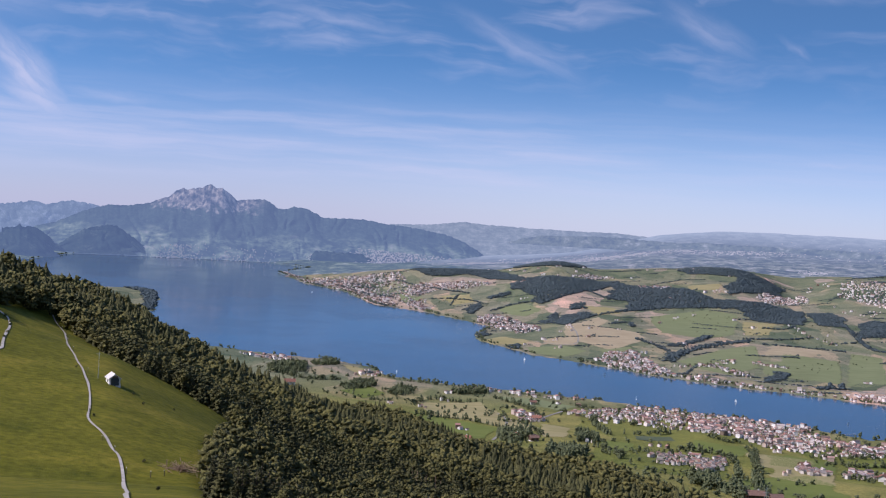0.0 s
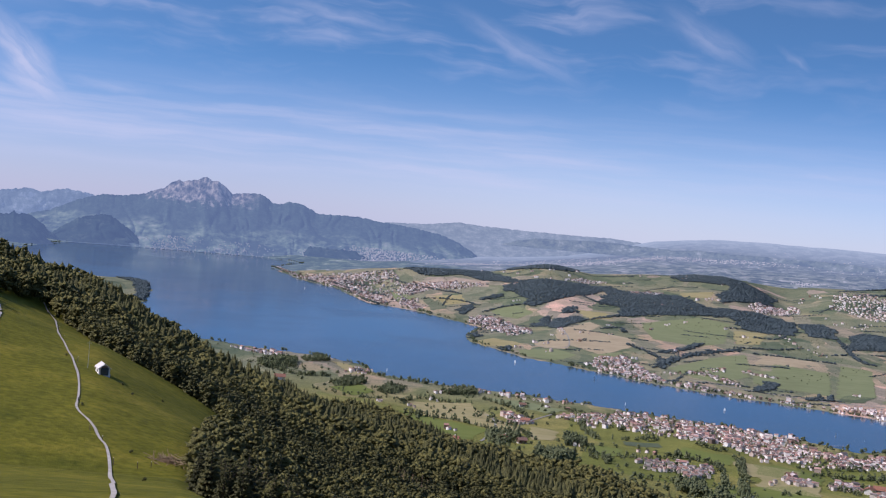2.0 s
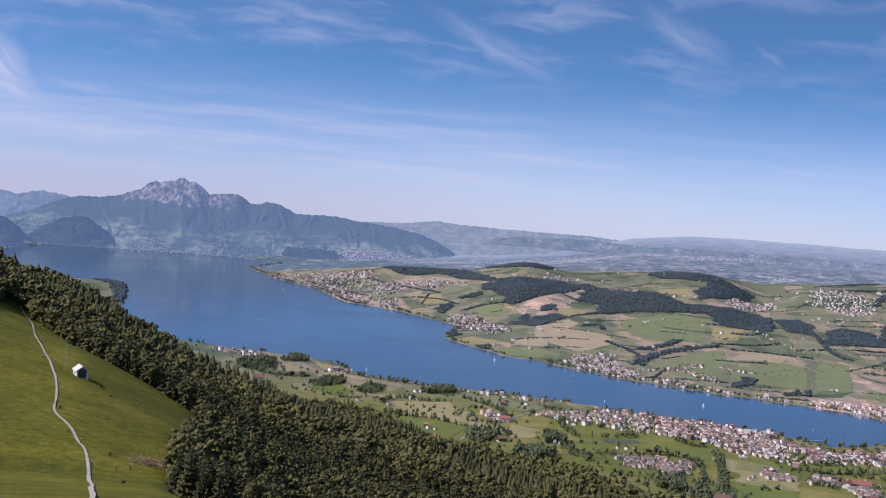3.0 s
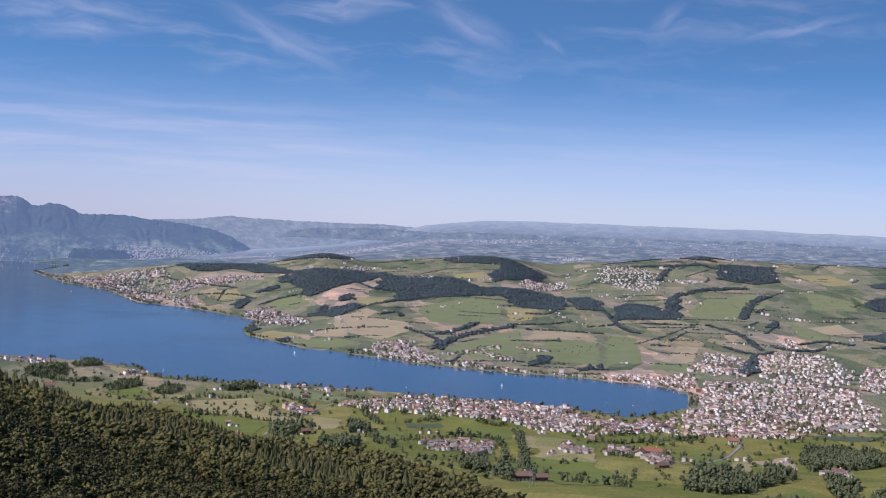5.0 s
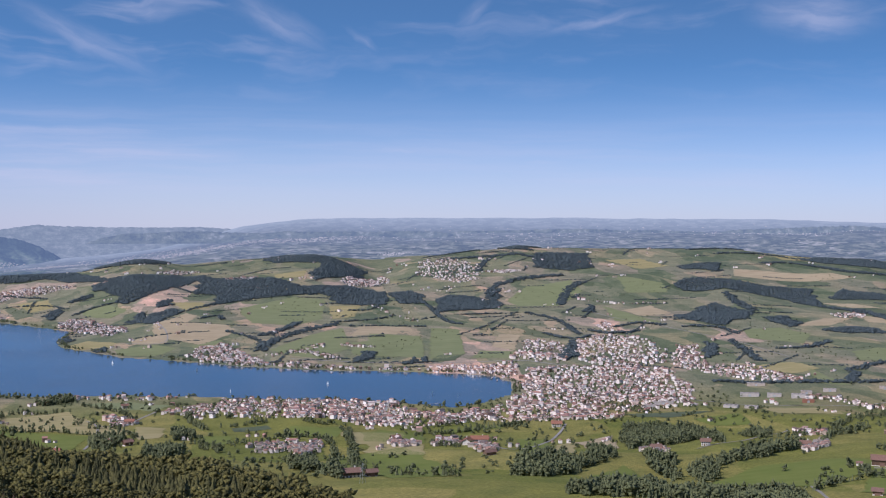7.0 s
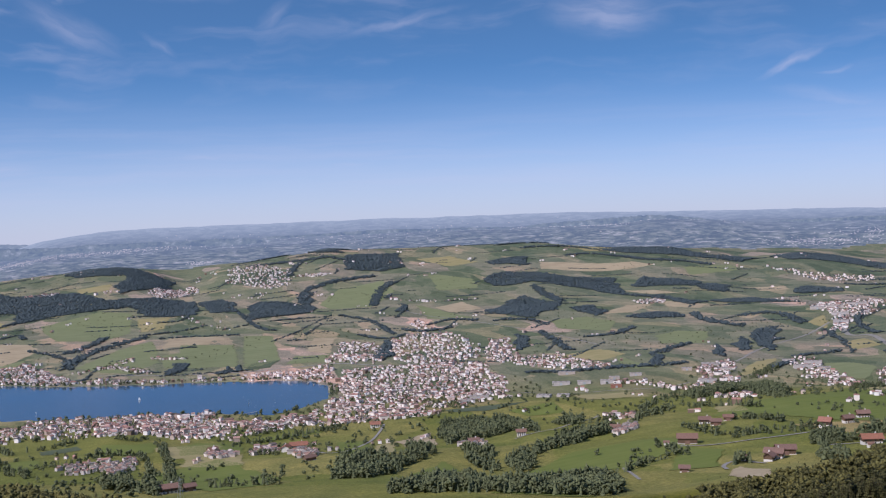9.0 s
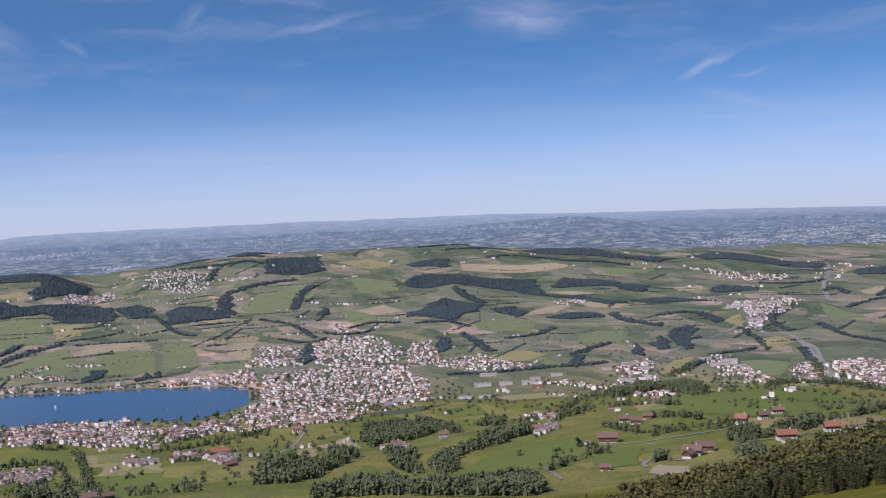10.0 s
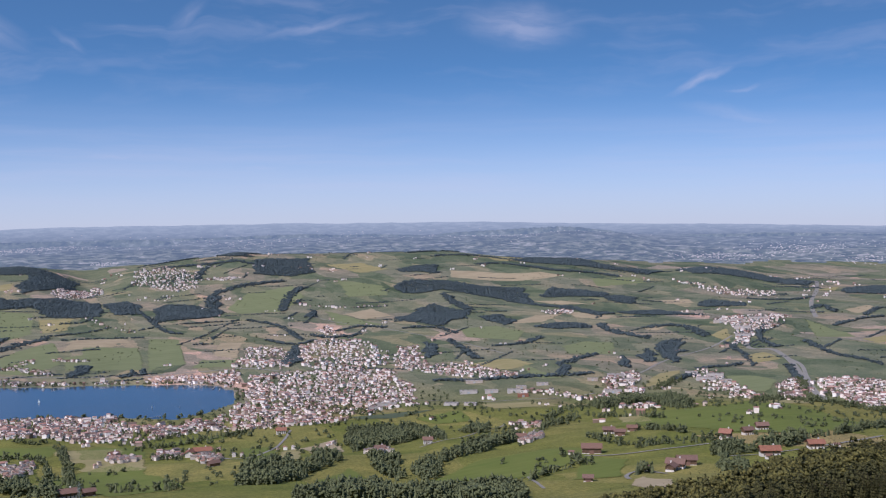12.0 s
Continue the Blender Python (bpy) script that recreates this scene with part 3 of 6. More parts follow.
def mountain_ridge(name, crest, r_top, depth, foot, mat, label, ribs, jag, rows=46, hollow=1.1):
    """A mountain as a slope of ribs and gullies below its crest; crest: degrees round the compass and up, seen from the lookout."""
    crest = np.array(crest)
    az = np.arange(crest[0, 0], crest[-1, 0], .03)
    v = np.linspace(0, 1, rows)
    a, d = np.meshgrid(az, v, indexing="ij")
    up = np.interp(a, crest[:, 0], crest[:, 1])
    up = up + jag * (value_noise(a, a * 0, .11, 51) + .6 * value_noise(a, a * 0, .043, 52)) * (1 - d) ** 4
    el = foot + (up - foot) * (1 - d) ** hollow
    bend = a + .5 * value_noise(a, d * 3, .8, 53)
    rib = 1 - np.abs(value_noise(bend + .8 * d, d * .8, .75, 54)) * 2
    rib2 = 1 - np.abs(value_noise(bend - 1.1 * d, d * 2.0, .42, 55)) * 2
    r = r_top - depth * d + (ribs * rib * .8 + ribs * .5 * rib2) * np.sqrt(np.clip(d, 0, 1)) * (1 - .7 * d)
    el = el + .0028 * ribs * rib * 4 * d * (1 - d) * np.clip(up - foot, 0, 2) / 2
    x, y, z = r * np.sin(np.radians(a)), r * np.cos(np.radians(a)), EYE_Z + r * np.tan(np.radians(el))
    m = len(v)
    i, j = np.meshgrid(np.arange(len(az) - 1), np.arange(m - 1), indexing="ij")
    f = np.stack([i * m + j, i * m + j + 1, (i + 1) * m + j + 1, (i + 1) * m + j], -1).reshape(-1, 4)
    tagged(new(name, fast_mesh(name, np.stack([x, y, z], -1).reshape(-1, 3), f, mat, True)), label, "mountain", kind="structure")


ALPS = [(-26, -1.0), (-22, -1.15), (-20.1, -1.05), (-19.4, -.96), (-18.7, -.84), (-18.2, -.99), (-17.7, -.86), (-17.1, -.72), (-16.5, -.82), (-15.8, -.95), (-14.9, -1.06), (-13.5, -1.3)]
MASSIF = [(-19.2, -2.3), (-18.8, -2.03), (-17.7, -1.72), (-16.75, -1.24), (-15.5, -.84), (-14.8, -.84), (-13.75, -.68), (-13.2, -.44), (-12.8, -.31), (-12.5, -.01), (-12.2, .11), (-12, .05),
          (-11.7, .14), (-11.36, .16), (-11.16, .31), (-10.96, .34), (-10.7, .2), (-10.4, .19), (-10.1, 0), (-9.74, -.31), (-9.2, -.26), (-8.5, -.19), (-8.1, -.4), (-7.85, -.6), (-7.4, -.57),
          (-7.1, -.45), (-6.5, -.52), (-6.1, -.71), (-5.7, -.9), (-4.7, -.87), (-3.7, -.88), (-2.6, -1.03), (-1.3, -1.14), (.1, -1.36), (.8, -1.6), (1.2, -1.8), (1.8, -2.1), (2.3, -2.4)]
SPUR = [(-18, -3.1), (-17.7, -2.89), (-17.2, -2.41), (-16.5, -2.01), (-15.5, -1.76), (-15.1, -1.79), (-14.4, -2.21), (-13.7, -2.75), (-13.2, -3)]
HORN = [(-27, -2.6), (-24, -2.2), (-21.5, -2.48), (-20.06, -2.34), (-19.6, -2.12), (-19.25, -1.93), (-18.94, -2.09), (-18.3, -2.59), (-17.64, -3.14), (-17.3, -3.48)]
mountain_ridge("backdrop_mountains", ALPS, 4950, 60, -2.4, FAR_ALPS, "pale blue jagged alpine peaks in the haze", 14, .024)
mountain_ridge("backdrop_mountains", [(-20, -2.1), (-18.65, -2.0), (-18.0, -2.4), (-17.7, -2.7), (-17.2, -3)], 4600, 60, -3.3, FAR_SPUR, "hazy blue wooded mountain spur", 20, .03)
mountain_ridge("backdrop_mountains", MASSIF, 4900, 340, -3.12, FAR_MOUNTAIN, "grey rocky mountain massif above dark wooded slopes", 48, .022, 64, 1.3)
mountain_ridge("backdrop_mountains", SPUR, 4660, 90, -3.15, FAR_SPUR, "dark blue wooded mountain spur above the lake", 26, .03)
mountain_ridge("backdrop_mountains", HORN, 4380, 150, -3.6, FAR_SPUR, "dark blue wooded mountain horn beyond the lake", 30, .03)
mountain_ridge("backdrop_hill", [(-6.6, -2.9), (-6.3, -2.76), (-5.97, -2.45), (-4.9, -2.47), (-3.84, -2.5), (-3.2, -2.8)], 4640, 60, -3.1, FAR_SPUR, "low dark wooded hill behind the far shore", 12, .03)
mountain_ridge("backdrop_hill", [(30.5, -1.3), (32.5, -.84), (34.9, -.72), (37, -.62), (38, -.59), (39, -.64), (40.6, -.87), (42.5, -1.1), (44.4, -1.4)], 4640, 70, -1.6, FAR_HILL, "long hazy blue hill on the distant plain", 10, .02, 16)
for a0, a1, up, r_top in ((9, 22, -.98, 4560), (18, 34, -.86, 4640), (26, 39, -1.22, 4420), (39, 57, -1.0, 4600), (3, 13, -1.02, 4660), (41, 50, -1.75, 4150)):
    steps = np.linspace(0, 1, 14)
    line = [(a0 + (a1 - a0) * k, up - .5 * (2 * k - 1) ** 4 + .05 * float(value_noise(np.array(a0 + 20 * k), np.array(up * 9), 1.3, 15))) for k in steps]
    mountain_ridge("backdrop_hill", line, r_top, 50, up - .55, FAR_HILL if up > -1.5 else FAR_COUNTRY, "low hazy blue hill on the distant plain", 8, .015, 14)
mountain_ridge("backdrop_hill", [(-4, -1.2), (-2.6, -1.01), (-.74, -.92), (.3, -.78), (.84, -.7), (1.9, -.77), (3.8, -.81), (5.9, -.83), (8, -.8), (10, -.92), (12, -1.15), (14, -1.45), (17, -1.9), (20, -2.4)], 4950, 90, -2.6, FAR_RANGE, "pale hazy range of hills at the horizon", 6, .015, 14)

# ---- shapes of trees ----
def shape_join(pieces):
    vs, fs, base = [], [], 0
    for v, f in pieces:
        vs.append(np.asarray(v, float))
        fs.append(np.asarray(f, int) + base)
        base += len(v)
    return np.concatenate(vs), np.concatenate(fs)


OCT_V = np.array([(1, 0, 0), (0, 1, 0), (-1, 0, 0), (0, -1, 0), (0, 0, 1), (0, 0, -1)], float)
OCT_F = np.array([(0, 1, 4), (1, 2, 4), (2, 3, 4), (3, 0, 4), (1, 0, 5), (2, 1, 5), (3, 2, 5), (0, 3, 5)])
TET_V = np.array([(1, 0, -.35), (-.5, .87, -.35), (-.5, -.87, -.35), (0, 0, .9)])
TET_F = np.array([(0, 1, 3), (1, 2, 3), (2, 0, 3), (0, 2, 1)])


def clump(rng, at, size, fine=False):
    v, f = (TET_V, TET_F) if fine else (OCT_V, OCT_F)
    v = v * (1 + rng.uniform(-.35, .35, (len(v), 1))) + rng.uniform(-.25, .25, v.shape)
    turn = np.array(Euler(rng.uniform(-.7, .7, 3) + (0, 0, rng.uniform(0, 6.3))).to_matrix()) if fine else np.eye(3)
    return (v @ turn.T) * np.asarray(size) + np.asarray(at), f


def spruce_shape(rng, rings, spikes, wide=0.2):
    """A spruce one unit tall: drooping whorls of branches up to a thin leader."""
    pieces = []
    for i in range(rings):
        k = i / rings
        z = 0.06 + 0.86 * k
        reach = wide * (1 - k) ** 0.8 * rng.uniform(0.85, 1.15) + 0.012
        turn = rng.uniform(0, 6.3)
        a = turn + np.arange(spikes * 2) / (spikes * 2) * 2 * np.pi
        r = reach * np.where(np.arange(spikes * 2) % 2, 0.6, 1.0) * rng.uniform(0.75, 1.2, spikes * 2)
        low = z - 0.09 * (1 - 0.5 * k) * rng.uniform(0.5, 1.3, spikes * 2)
        ring = np.stack([np.cos(a) * r, np.sin(a) * r, low], 1)
        top = [[rng.uniform(-.008, .008), rng.uniform(-.008, .008), z + 0.86 / rings * 1.5 + 0.02]]
        n = spikes * 2
        j = np.arange(n)
        pieces.append((np.concatenate([ring, top]), np.stack([j, (j + 1) % n, np.full(n, n)], 1)))
    return shape_join(pieces)


def needle_spruce(rng, sprays, wide, size):
    """A spruce one unit tall of many small sprays of needles that hang from its whorls, thinner towards the top."""
    pieces = []
    whorls = 11
    for i in range(sprays):
        k = 1 - math.sqrt(rng.uniform(0, 1))
        k = .35 * k + .65 * (math.floor(k * whorls) + rng.uniform(0, .45)) / whorls
        reach = wide * (1 - k) ** .85 * rng.uniform(.45, 1.05) + .008
        a = rng.uniform(0, 6.2832)
        s = size * (1 - .55 * k) * rng.uniform(.7, 1.3)
        v, f = clump(rng, (0, 0, 0), (s, s * .7, s * .62), True)
        c, d = math.cos(a), math.sin(a)
        v = np.stack([v[:, 0] * c - v[:, 1] * d, v[:, 0] * d + v[:, 1] * c, v[:, 2]], 1)
        pieces.append((v + (c * reach, d * reach, .07 + .9 * k - .22 * reach), f))
    pieces.append(clump(rng, (0, 0, .97), (.012, .012, .06), True))
    return shape_join(pieces)


def broad_shape(rng, clumps, size=0.16, fine=False):
    """A broad-leaved crown one unit tall, of many clumps with gaps between, heaped on a few boughs."""
    pieces, boughs = [], []
    for i in range(7):
        a, h = rng.uniform(0, 6.3), rng.uniform(0.3, 0.82)
        r = 0.24 * math.sqrt(max(0.0, 1 - ((h - 0.5) / 0.5) ** 2))
        boughs.append((math.cos(a) * r, math.sin(a) * r, h))
    for i in range(clumps):
        cx, cy, cz = boughs[i % 7]
        d = rng.normal(0, 1, 3)
        d *= 0.16 * rng.uniform(.6, 1) ** .5 / np.linalg.norm(d)
        s = size * rng.uniform(0.7, 1.25)
        pieces.append(clump(rng, (cx + d[0], cy + d[1], cz + d[2]), (s, s, s * .8), fine))
    return shape_join(pieces)


def trunk_shape(rng, height, thick, limbs):
    """A tapered trunk with limbs."""
    def rod(a, b, ra, rb, n=6):
        a, b = Vector(a), Vector(b)
        side = (b - a).orthogonal().normalized()
        other = (b - a).normalized().cross(side)
        v = [p + (side * math.cos(6.2832 * i / n) + other * math.sin(6.2832 * i / n)) * r for p, r in ((a, ra), (b, rb)) for i in range(n)]
        f = [t for i in range(n) for t in ((i, (i + 1) % n, n + i), ((i + 1) % n, n + (i + 1) % n, n + i))]
        return [tuple(p) for p in v], f
    pieces = [rod((0, 0, -0.04), (0, 0, height * .5), thick, thick * .65), rod((0, 0, height * .5), (0, 0, height), thick * .65, thick * .2)]
    for i in range(limbs):
        a, z = rng.uniform(0, 6.3), height * rng.uniform(.4, .8)
        pieces.append(rod((0, 0, z), (math.cos(a) * .2, math.sin(a) * .2, z + .16), thick * .4, thick * .12, 4))
    return shape_join(pieces)


def tree_models():
    """Trees to copy: spruces and broad-leaved trees, each a trunk and a crown."""
    made = []
    for i in range(10):
        rng = np.random.RandomState(40 + i)
        conifer = i % 2 == 0
        tall = rng.uniform(7.5, 12) if conifer else rng.uniform(6.5, 9.5)
        tree = new("spruce_tree" if conifer else "broadleaf_tree")
        v, f = needle_spruce(rng, 420, rng.uniform(.19, .26), .068) if conifer else broad_shape(rng, 520, 0.056, True)
        part("crown", fast_mesh("crown", v * tall, f, SPRUCE_NEAR if conifer else BROADLEAF_NEAR, True), None, tree)
        v, f = trunk_shape(rng, .92 if conifer else .7, .014 if conifer else .015, 2 if conifer else 6)
        part("trunk", fast_mesh("trunk", v * tall, f, BARK, True), None, tree)
        tagged(tree, "tall dark green spruce in the forest on the slope" if conifer else "rounded leafy green tree among the forest spruces", "tree", "forest trees")
        made.append(tree)
    return made


# ---- placing ----
def inside(points, outline):
    return outline_distance(points[:, 0], points[:, 1], outline) > 0


def jittered(outline, gap, rng, ragged_by=9.0):
    """Places about a gap apart within an outline."""
    o = np.array(outline, float)
    lo, hi = o.min(0) - 2, o.max(0) + 2
    gx, gy = np.meshgrid(np.arange(lo[0], hi[0], gap), np.arange(lo[1], hi[1], gap))
    p = np.stack([gx.ravel(), gy.ravel()], 1) + rng.uniform(-.48, .48, (gx.size, 2)) * gap
    ragged = p + ragged_by * np.stack([value_noise(p[:, 0], p[:, 1], 34, 45), value_noise(p[:, 0], p[:, 1], 34, 46)], 1)
    return p[inside(ragged, outline)]


def along(line, gap):
    """Places every gap along a line, with the way it runs."""
    p = np.array(line, float)
    seg = np.hypot(*np.diff(p, axis=0).T)
    s = np.concatenate([[0], np.cumsum(seg)])
    k = np.arange(0, s[-1], gap)
    x, y = np.interp(k, s, p[:, 0]), np.interp(k, s, p[:, 1])
    return np.stack([x, y], 1), np.arctan2(np.gradient(y), np.gradient(x)) if len(k) > 1 else np.zeros(len(k))


def curved(line, bend=6):
    """A line rounded at its corners."""
    p = np.array(line, float)
    for _ in range(2):
        p = np.concatenate([p[:1], np.stack([.75 * p[:-1] + .25 * p[1:], .25 * p[:-1] + .75 * p[1:]], 1).reshape(-1, 2), p[-1:]])
    return p


RNG = np.random.RandomState(7)
FAR_TREES, VALLEY_TREES, FIELD_TREES, HOMES = [], [], [], []


def tree_rows(p, tall, width, shapes, rng, uneven=.3):
    n = len(p)
    h = tall * rng.uniform(1 - uneven, 1 + uneven, n) * (1 + .2 * value_noise(p[:, 0], p[:, 1], 25, 37))
    z = ground(p[:, 0], p[:, 1])
    rows = np.stack([p[:, 0], p[:, 1], z - .3, h * width * rng.uniform(.85, 1.2, n), h, rng.uniform(0, 6.3, n), rng.randint(0, shapes, n)], 1)
    return rows[z > 0.6]


def wood(outline):
    far = math.hypot(*np.mean(outline, axis=0))
    gap = np.interp(far, [1700, 2600, 3600], [4.1, 4.7, 5.4])
    p = jittered(outline, gap, RNG)
    if far < 1750:
        VALLEY_TREES.append(tree_rows(p, gap * 1.15, 1.2, 8, RNG, .35))
    else:
        FAR_TREES.append(tree_rows(p, gap * .85, 1.75, 6, RNG, .16))


def hedge(line, width):
    p, _ = along(curved(line), 3.6)
    n = max(1, int(width / 4.5))
    p = np.repeat(p, n, axis=0) + RNG.uniform(-.5, .5, (len(p) * n, 2)) * width
    r = np.hypot(p[:, 0], p[:, 1])
    far = r > 1750
    if far.any():
        FAR_TREES.append(tree_rows(p[far], 4.2, 1.4, 6, RNG))
    if (~far).any():
        VALLEY_TREES.append(tree_rows(p[~far], 5.8, .85, 8, RNG, .45))


def grove(outline):
    VALLEY_TREES.append(tree_rows(jittered(outline, 4.2, RNG, 5.0), 6.8, .85, 8, RNG, .45))


def village(outline, count):
    o = np.array(outline, float)
    area = abs(np.sum(o[:, 0] * np.roll(o[:, 1], -1) - o[:, 1] * np.roll(o[:, 0], -1))) / 2
    count = count * np.interp(math.hypot(*o.mean(0)), [1700, 2600], [4.6, 6.0])
    p = jittered(outline, max(3.0, math.sqrt(area / count)), RNG)
    # streets and gardens stay free
    p = p[value_noise(p[:, 0], p[:, 1], 23, 47) + RNG.uniform(-.5, .5, len(p)) > -.55]
    HOMES.append(p)
    q = jittered(outline, max(5.5, math.sqrt(area / count) * 1.15), RNG)
    (FAR_TREES if np.hypot(*q.mean(0)) > 2100 else FIELD_TREES).append(tree_rows(q if np.hypot(*q.mean(0)) > 2500 else q[::2], 3.2, 1.1, 6, RNG))


def row_of_houses(line, count):
    p, _ = along(curved(line), 1.0)
    p = p[np.linspace(0, len(p) - 1, int(count * 1.8)).astype(int)]
    HOMES.append(p + RNG.uniform(-10, 10, p.shape))
    q = p + RNG.uniform(-14, 14, p.shape)
    FIELD_TREES.append(tree_rows(q, 3.8, .9, 6, RNG))


def field(outline, mat):
    """A parcel of its own crop, laid on the ground."""
    o = np.array(outline, float)
    lo, hi = o.min(0), o.max(0)
    cell = max(2.2, math.hypot(*o.mean(0)) / 620)
    xs, ys = np.arange(lo[0], hi[0] + cell, cell), np.arange(lo[1], hi[1] + cell, cell)
    gx, gy = np.meshgrid(xs, ys, indexing="ij")
    mid = np.stack([gx[:-1, :-1].ravel() + cell / 2, gy[:-1, :-1].ravel() + cell / 2], 1)
    mid = mid + 3 * np.stack([value_noise(mid[:, 0], mid[:, 1], 22, 31), value_noise(mid[:, 0], mid[:, 1], 22, 32)], 1)
    keep = inside(mid, [tuple(q) for q in o])
    i, j = np.meshgrid(np.arange(len(xs) - 1), np.arange(len(ys) - 1), indexing="ij")
    n = len(ys)
    faces = np.stack([i * n + j, (i + 1) * n + j, (i + 1) * n + j + 1, i * n + j + 1], -1).reshape(-1, 4)[keep]
    if not len(faces):
        return
    used, back = np.unique(faces, return_inverse=True)
    x, y = gx.ravel()[used], gy.ravel()[used]
    z = ground(x, y) + .36
    ob = new("field", fast_mesh("field", np.stack([x, y, z], 1), back.reshape(-1, 4), mat, True))
    tagged(ob, FIELD_LABELS[mat.name], "field", kind="structure")


def road(line, width):
    p, turn = along(curved(line), 6.0)
    if len(p) < 3:
        return
    side = np.stack([-np.sin(turn), np.cos(turn)], 1) * width / 2
    strips = [p + side * k for k in (-1, -.33, .33, 1)]
    v = np.stack([np.concatenate([q, (ground(q[:, 0], q[:, 1]) + .5)[:, None]], 1) for q in strips], 1)
    j, k = np.meshgrid(np.arange(len(p) - 1), np.arange(3), indexing="ij")
    f = np.stack([j * 4 + k, (j + 1) * 4 + k, (j + 1) * 4 + k + 1, j * 4 + k + 1], -1).reshape(-1, 4)[:, ::-1]
    ob = new("road", fast_mesh("road", v.reshape(-1, 3), f, ASPHALT, True))
    tagged(ob, "grey asphalt motorway through the valley" if width > 6 else "narrow pale country road between green fields", "road", kind="structure")


def crop(name, a, b, line=0.12, turned=30):
    m, n, skin = material(name, 0.95, 0.1)
    where = n.add("ShaderNodeNewGeometry").outputs["Position"]
    rows = n.add("ShaderNodeMapping", Vector=where)
    rows.inputs["Rotation"].default_value = (0, 0, radians(turned))
    rows.inputs["Scale"].default_value = (.012, line, .0)
    k = n.math("ADD", n.math("MULTIPLY", n.noise(rows, 1.0, 4, .6).outputs["Fac"], .55), n.math("MULTIPLY", n.noise(where, .03, 5, .65).outputs["Fac"], .45))
    n.put(skin, "Base_Color", n.ramp(k, [(.36, a), (.64, b)]))
    return m


STUBBLE = crop("stubble", (0.33, 0.25, 0.15), (0.44, 0.34, 0.215), .1, 24)
HAY = crop("hay", (0.27, 0.225, 0.095), (0.36, 0.29, 0.145), .1, 40)
GRASS = crop("grass", (0.178, 0.192, 0.088), (0.222, 0.227, 0.112), .1, 18)
BRIGHT = crop("bright_grass", (0.128, 0.152, 0.033), (0.172, 0.182, 0.048), .12, 60)
DARKCROP = crop("dark_crop", (0.085, 0.1, 0.055), (0.115, 0.128, 0.075), .2, 30)
FIELD_LABELS = {"stubble": "pale tan stubble field between green pastures", "hay": "yellowish mown hay meadow in the valley", "grass": "green pasture with faint mowing lines",
                "bright_grass": "bright green mown grass field", "dark_crop": "dark crop field near the shore"}
ASPHALT = plain("asphalt", (0.27, 0.24, 0.21), .9, .15, .2)
SPRUCE_NEAR = leaves("near_spruce_needles", (0.038, 0.038, 0.016), (0.121, 0.108, 0.038), True)
BROADLEAF_NEAR = leaves("near_broad_leaves", (0.058, 0.056, 0.019), (0.177, 0.157, 0.047), True)
# woods on the hills across the lake
wood([(-103, 3629), (-65, 3629), (28, 3630), (146, 3627), (191, 3364), (233, 3173), (135, 3307), (76, 3461), (12, 3444), (-45, 3495)])
wood([(182, 3178), (222, 3235), (340, 3222), (416, 3223), (449, 3138), (328, 2953), (274, 2882), (232, 2848), (208, 2890), (226, 2951), (178, 3107)])
wood([(416, 3223), (463, 3241), (478, 3136), (610, 3063), (648, 2908), (726, 2897), (690, 2799), (614, 2808), (546, 2796), (422, 2744), (425, 2815), (452, 2862), (394, 2934), (436, 3093)])
wood([(710, 2887), (773, 2921), (830, 2880), (840, 2822), (789, 2622), (734, 2621), (685, 2670), (682, 2764)])
wood([(840, 2798), (895, 2790), (895, 2668), (861, 2580), (817, 2615)])
wood([(890, 2598), (920, 2633), (987, 2648), (1008, 2574), (953, 2461), (848, 2454)])
wood([(723, 3557), (760, 3550), (843, 3519), (877, 3453), (947, 3351), (854, 3123), (705, 2984), (712, 3074), (798, 3256), (801, 3339), (685, 3378), (668, 3452)])
wood([(210, 3634), (286, 3639), (344, 3644), (425, 3615), (401, 3517), (339, 3453), (267, 3470), (211, 3554)])
wood([(55, 2872), (90, 2976), (96, 2911), (67, 2796)])
wood([(119, 3026), (170, 3075), (174, 3021), (125, 3004)])
wood([(220, 2632), (262, 2738), (263, 2677), (236, 2573)])
wood([(247, 2591), (276, 2684), (330, 2722), (341, 2680), (259, 2499)])
wood([(300, 2827), (330, 2845), (338, 2770), (301, 2746)])
wood([(66, 2389), (95, 2448), (107, 2400), (80, 2316)])
wood([(129, 2228), (149, 2248), (148, 2192), (132, 2182)])
hedge([(391, 2068), (454, 2219), (527, 2291), (602, 2373)], 22)
hedge([(431, 2259), (483, 2310), (539, 2418)], 18)
hedge([(215, 2892), (169, 2891), (120, 2834)], 10)
hedge([(425, 2746), (351, 2685), (323, 2653)], 12)
hedge([(864, 2573), (823, 2315), (840, 2277)], 9)
hedge([(353, 2512), (406, 2590), (396, 2488)], 8)
hedge([(607, 2400), (677, 2414), (757, 2454)], 8)
hedge([(-407, 3607), (-302, 3576), (-190, 3379)], 8)
hedge([(-295, 3493), (-213, 3262), (-116, 3126)], 8)
hedge([(-133, 3485), (-33, 3286), (71, 3102)], 7)
hedge([(-29, 3066), (70, 3030), (110, 2947)], 7)
hedge([(-362, 3513), (-231, 3110), (-121, 2912), (-24, 2820), (64, 2631)], 10)
hedge([(308, 3033), (364, 3024), (403, 2897)], 7)
hedge([(382, 2322), (410, 2236), (416, 2151)], 7)
hedge([(619, 2319), (709, 2295), (763, 2261)], 6)
wood([(519, 1938), (564, 1979), (549, 1934), (517, 1893)])
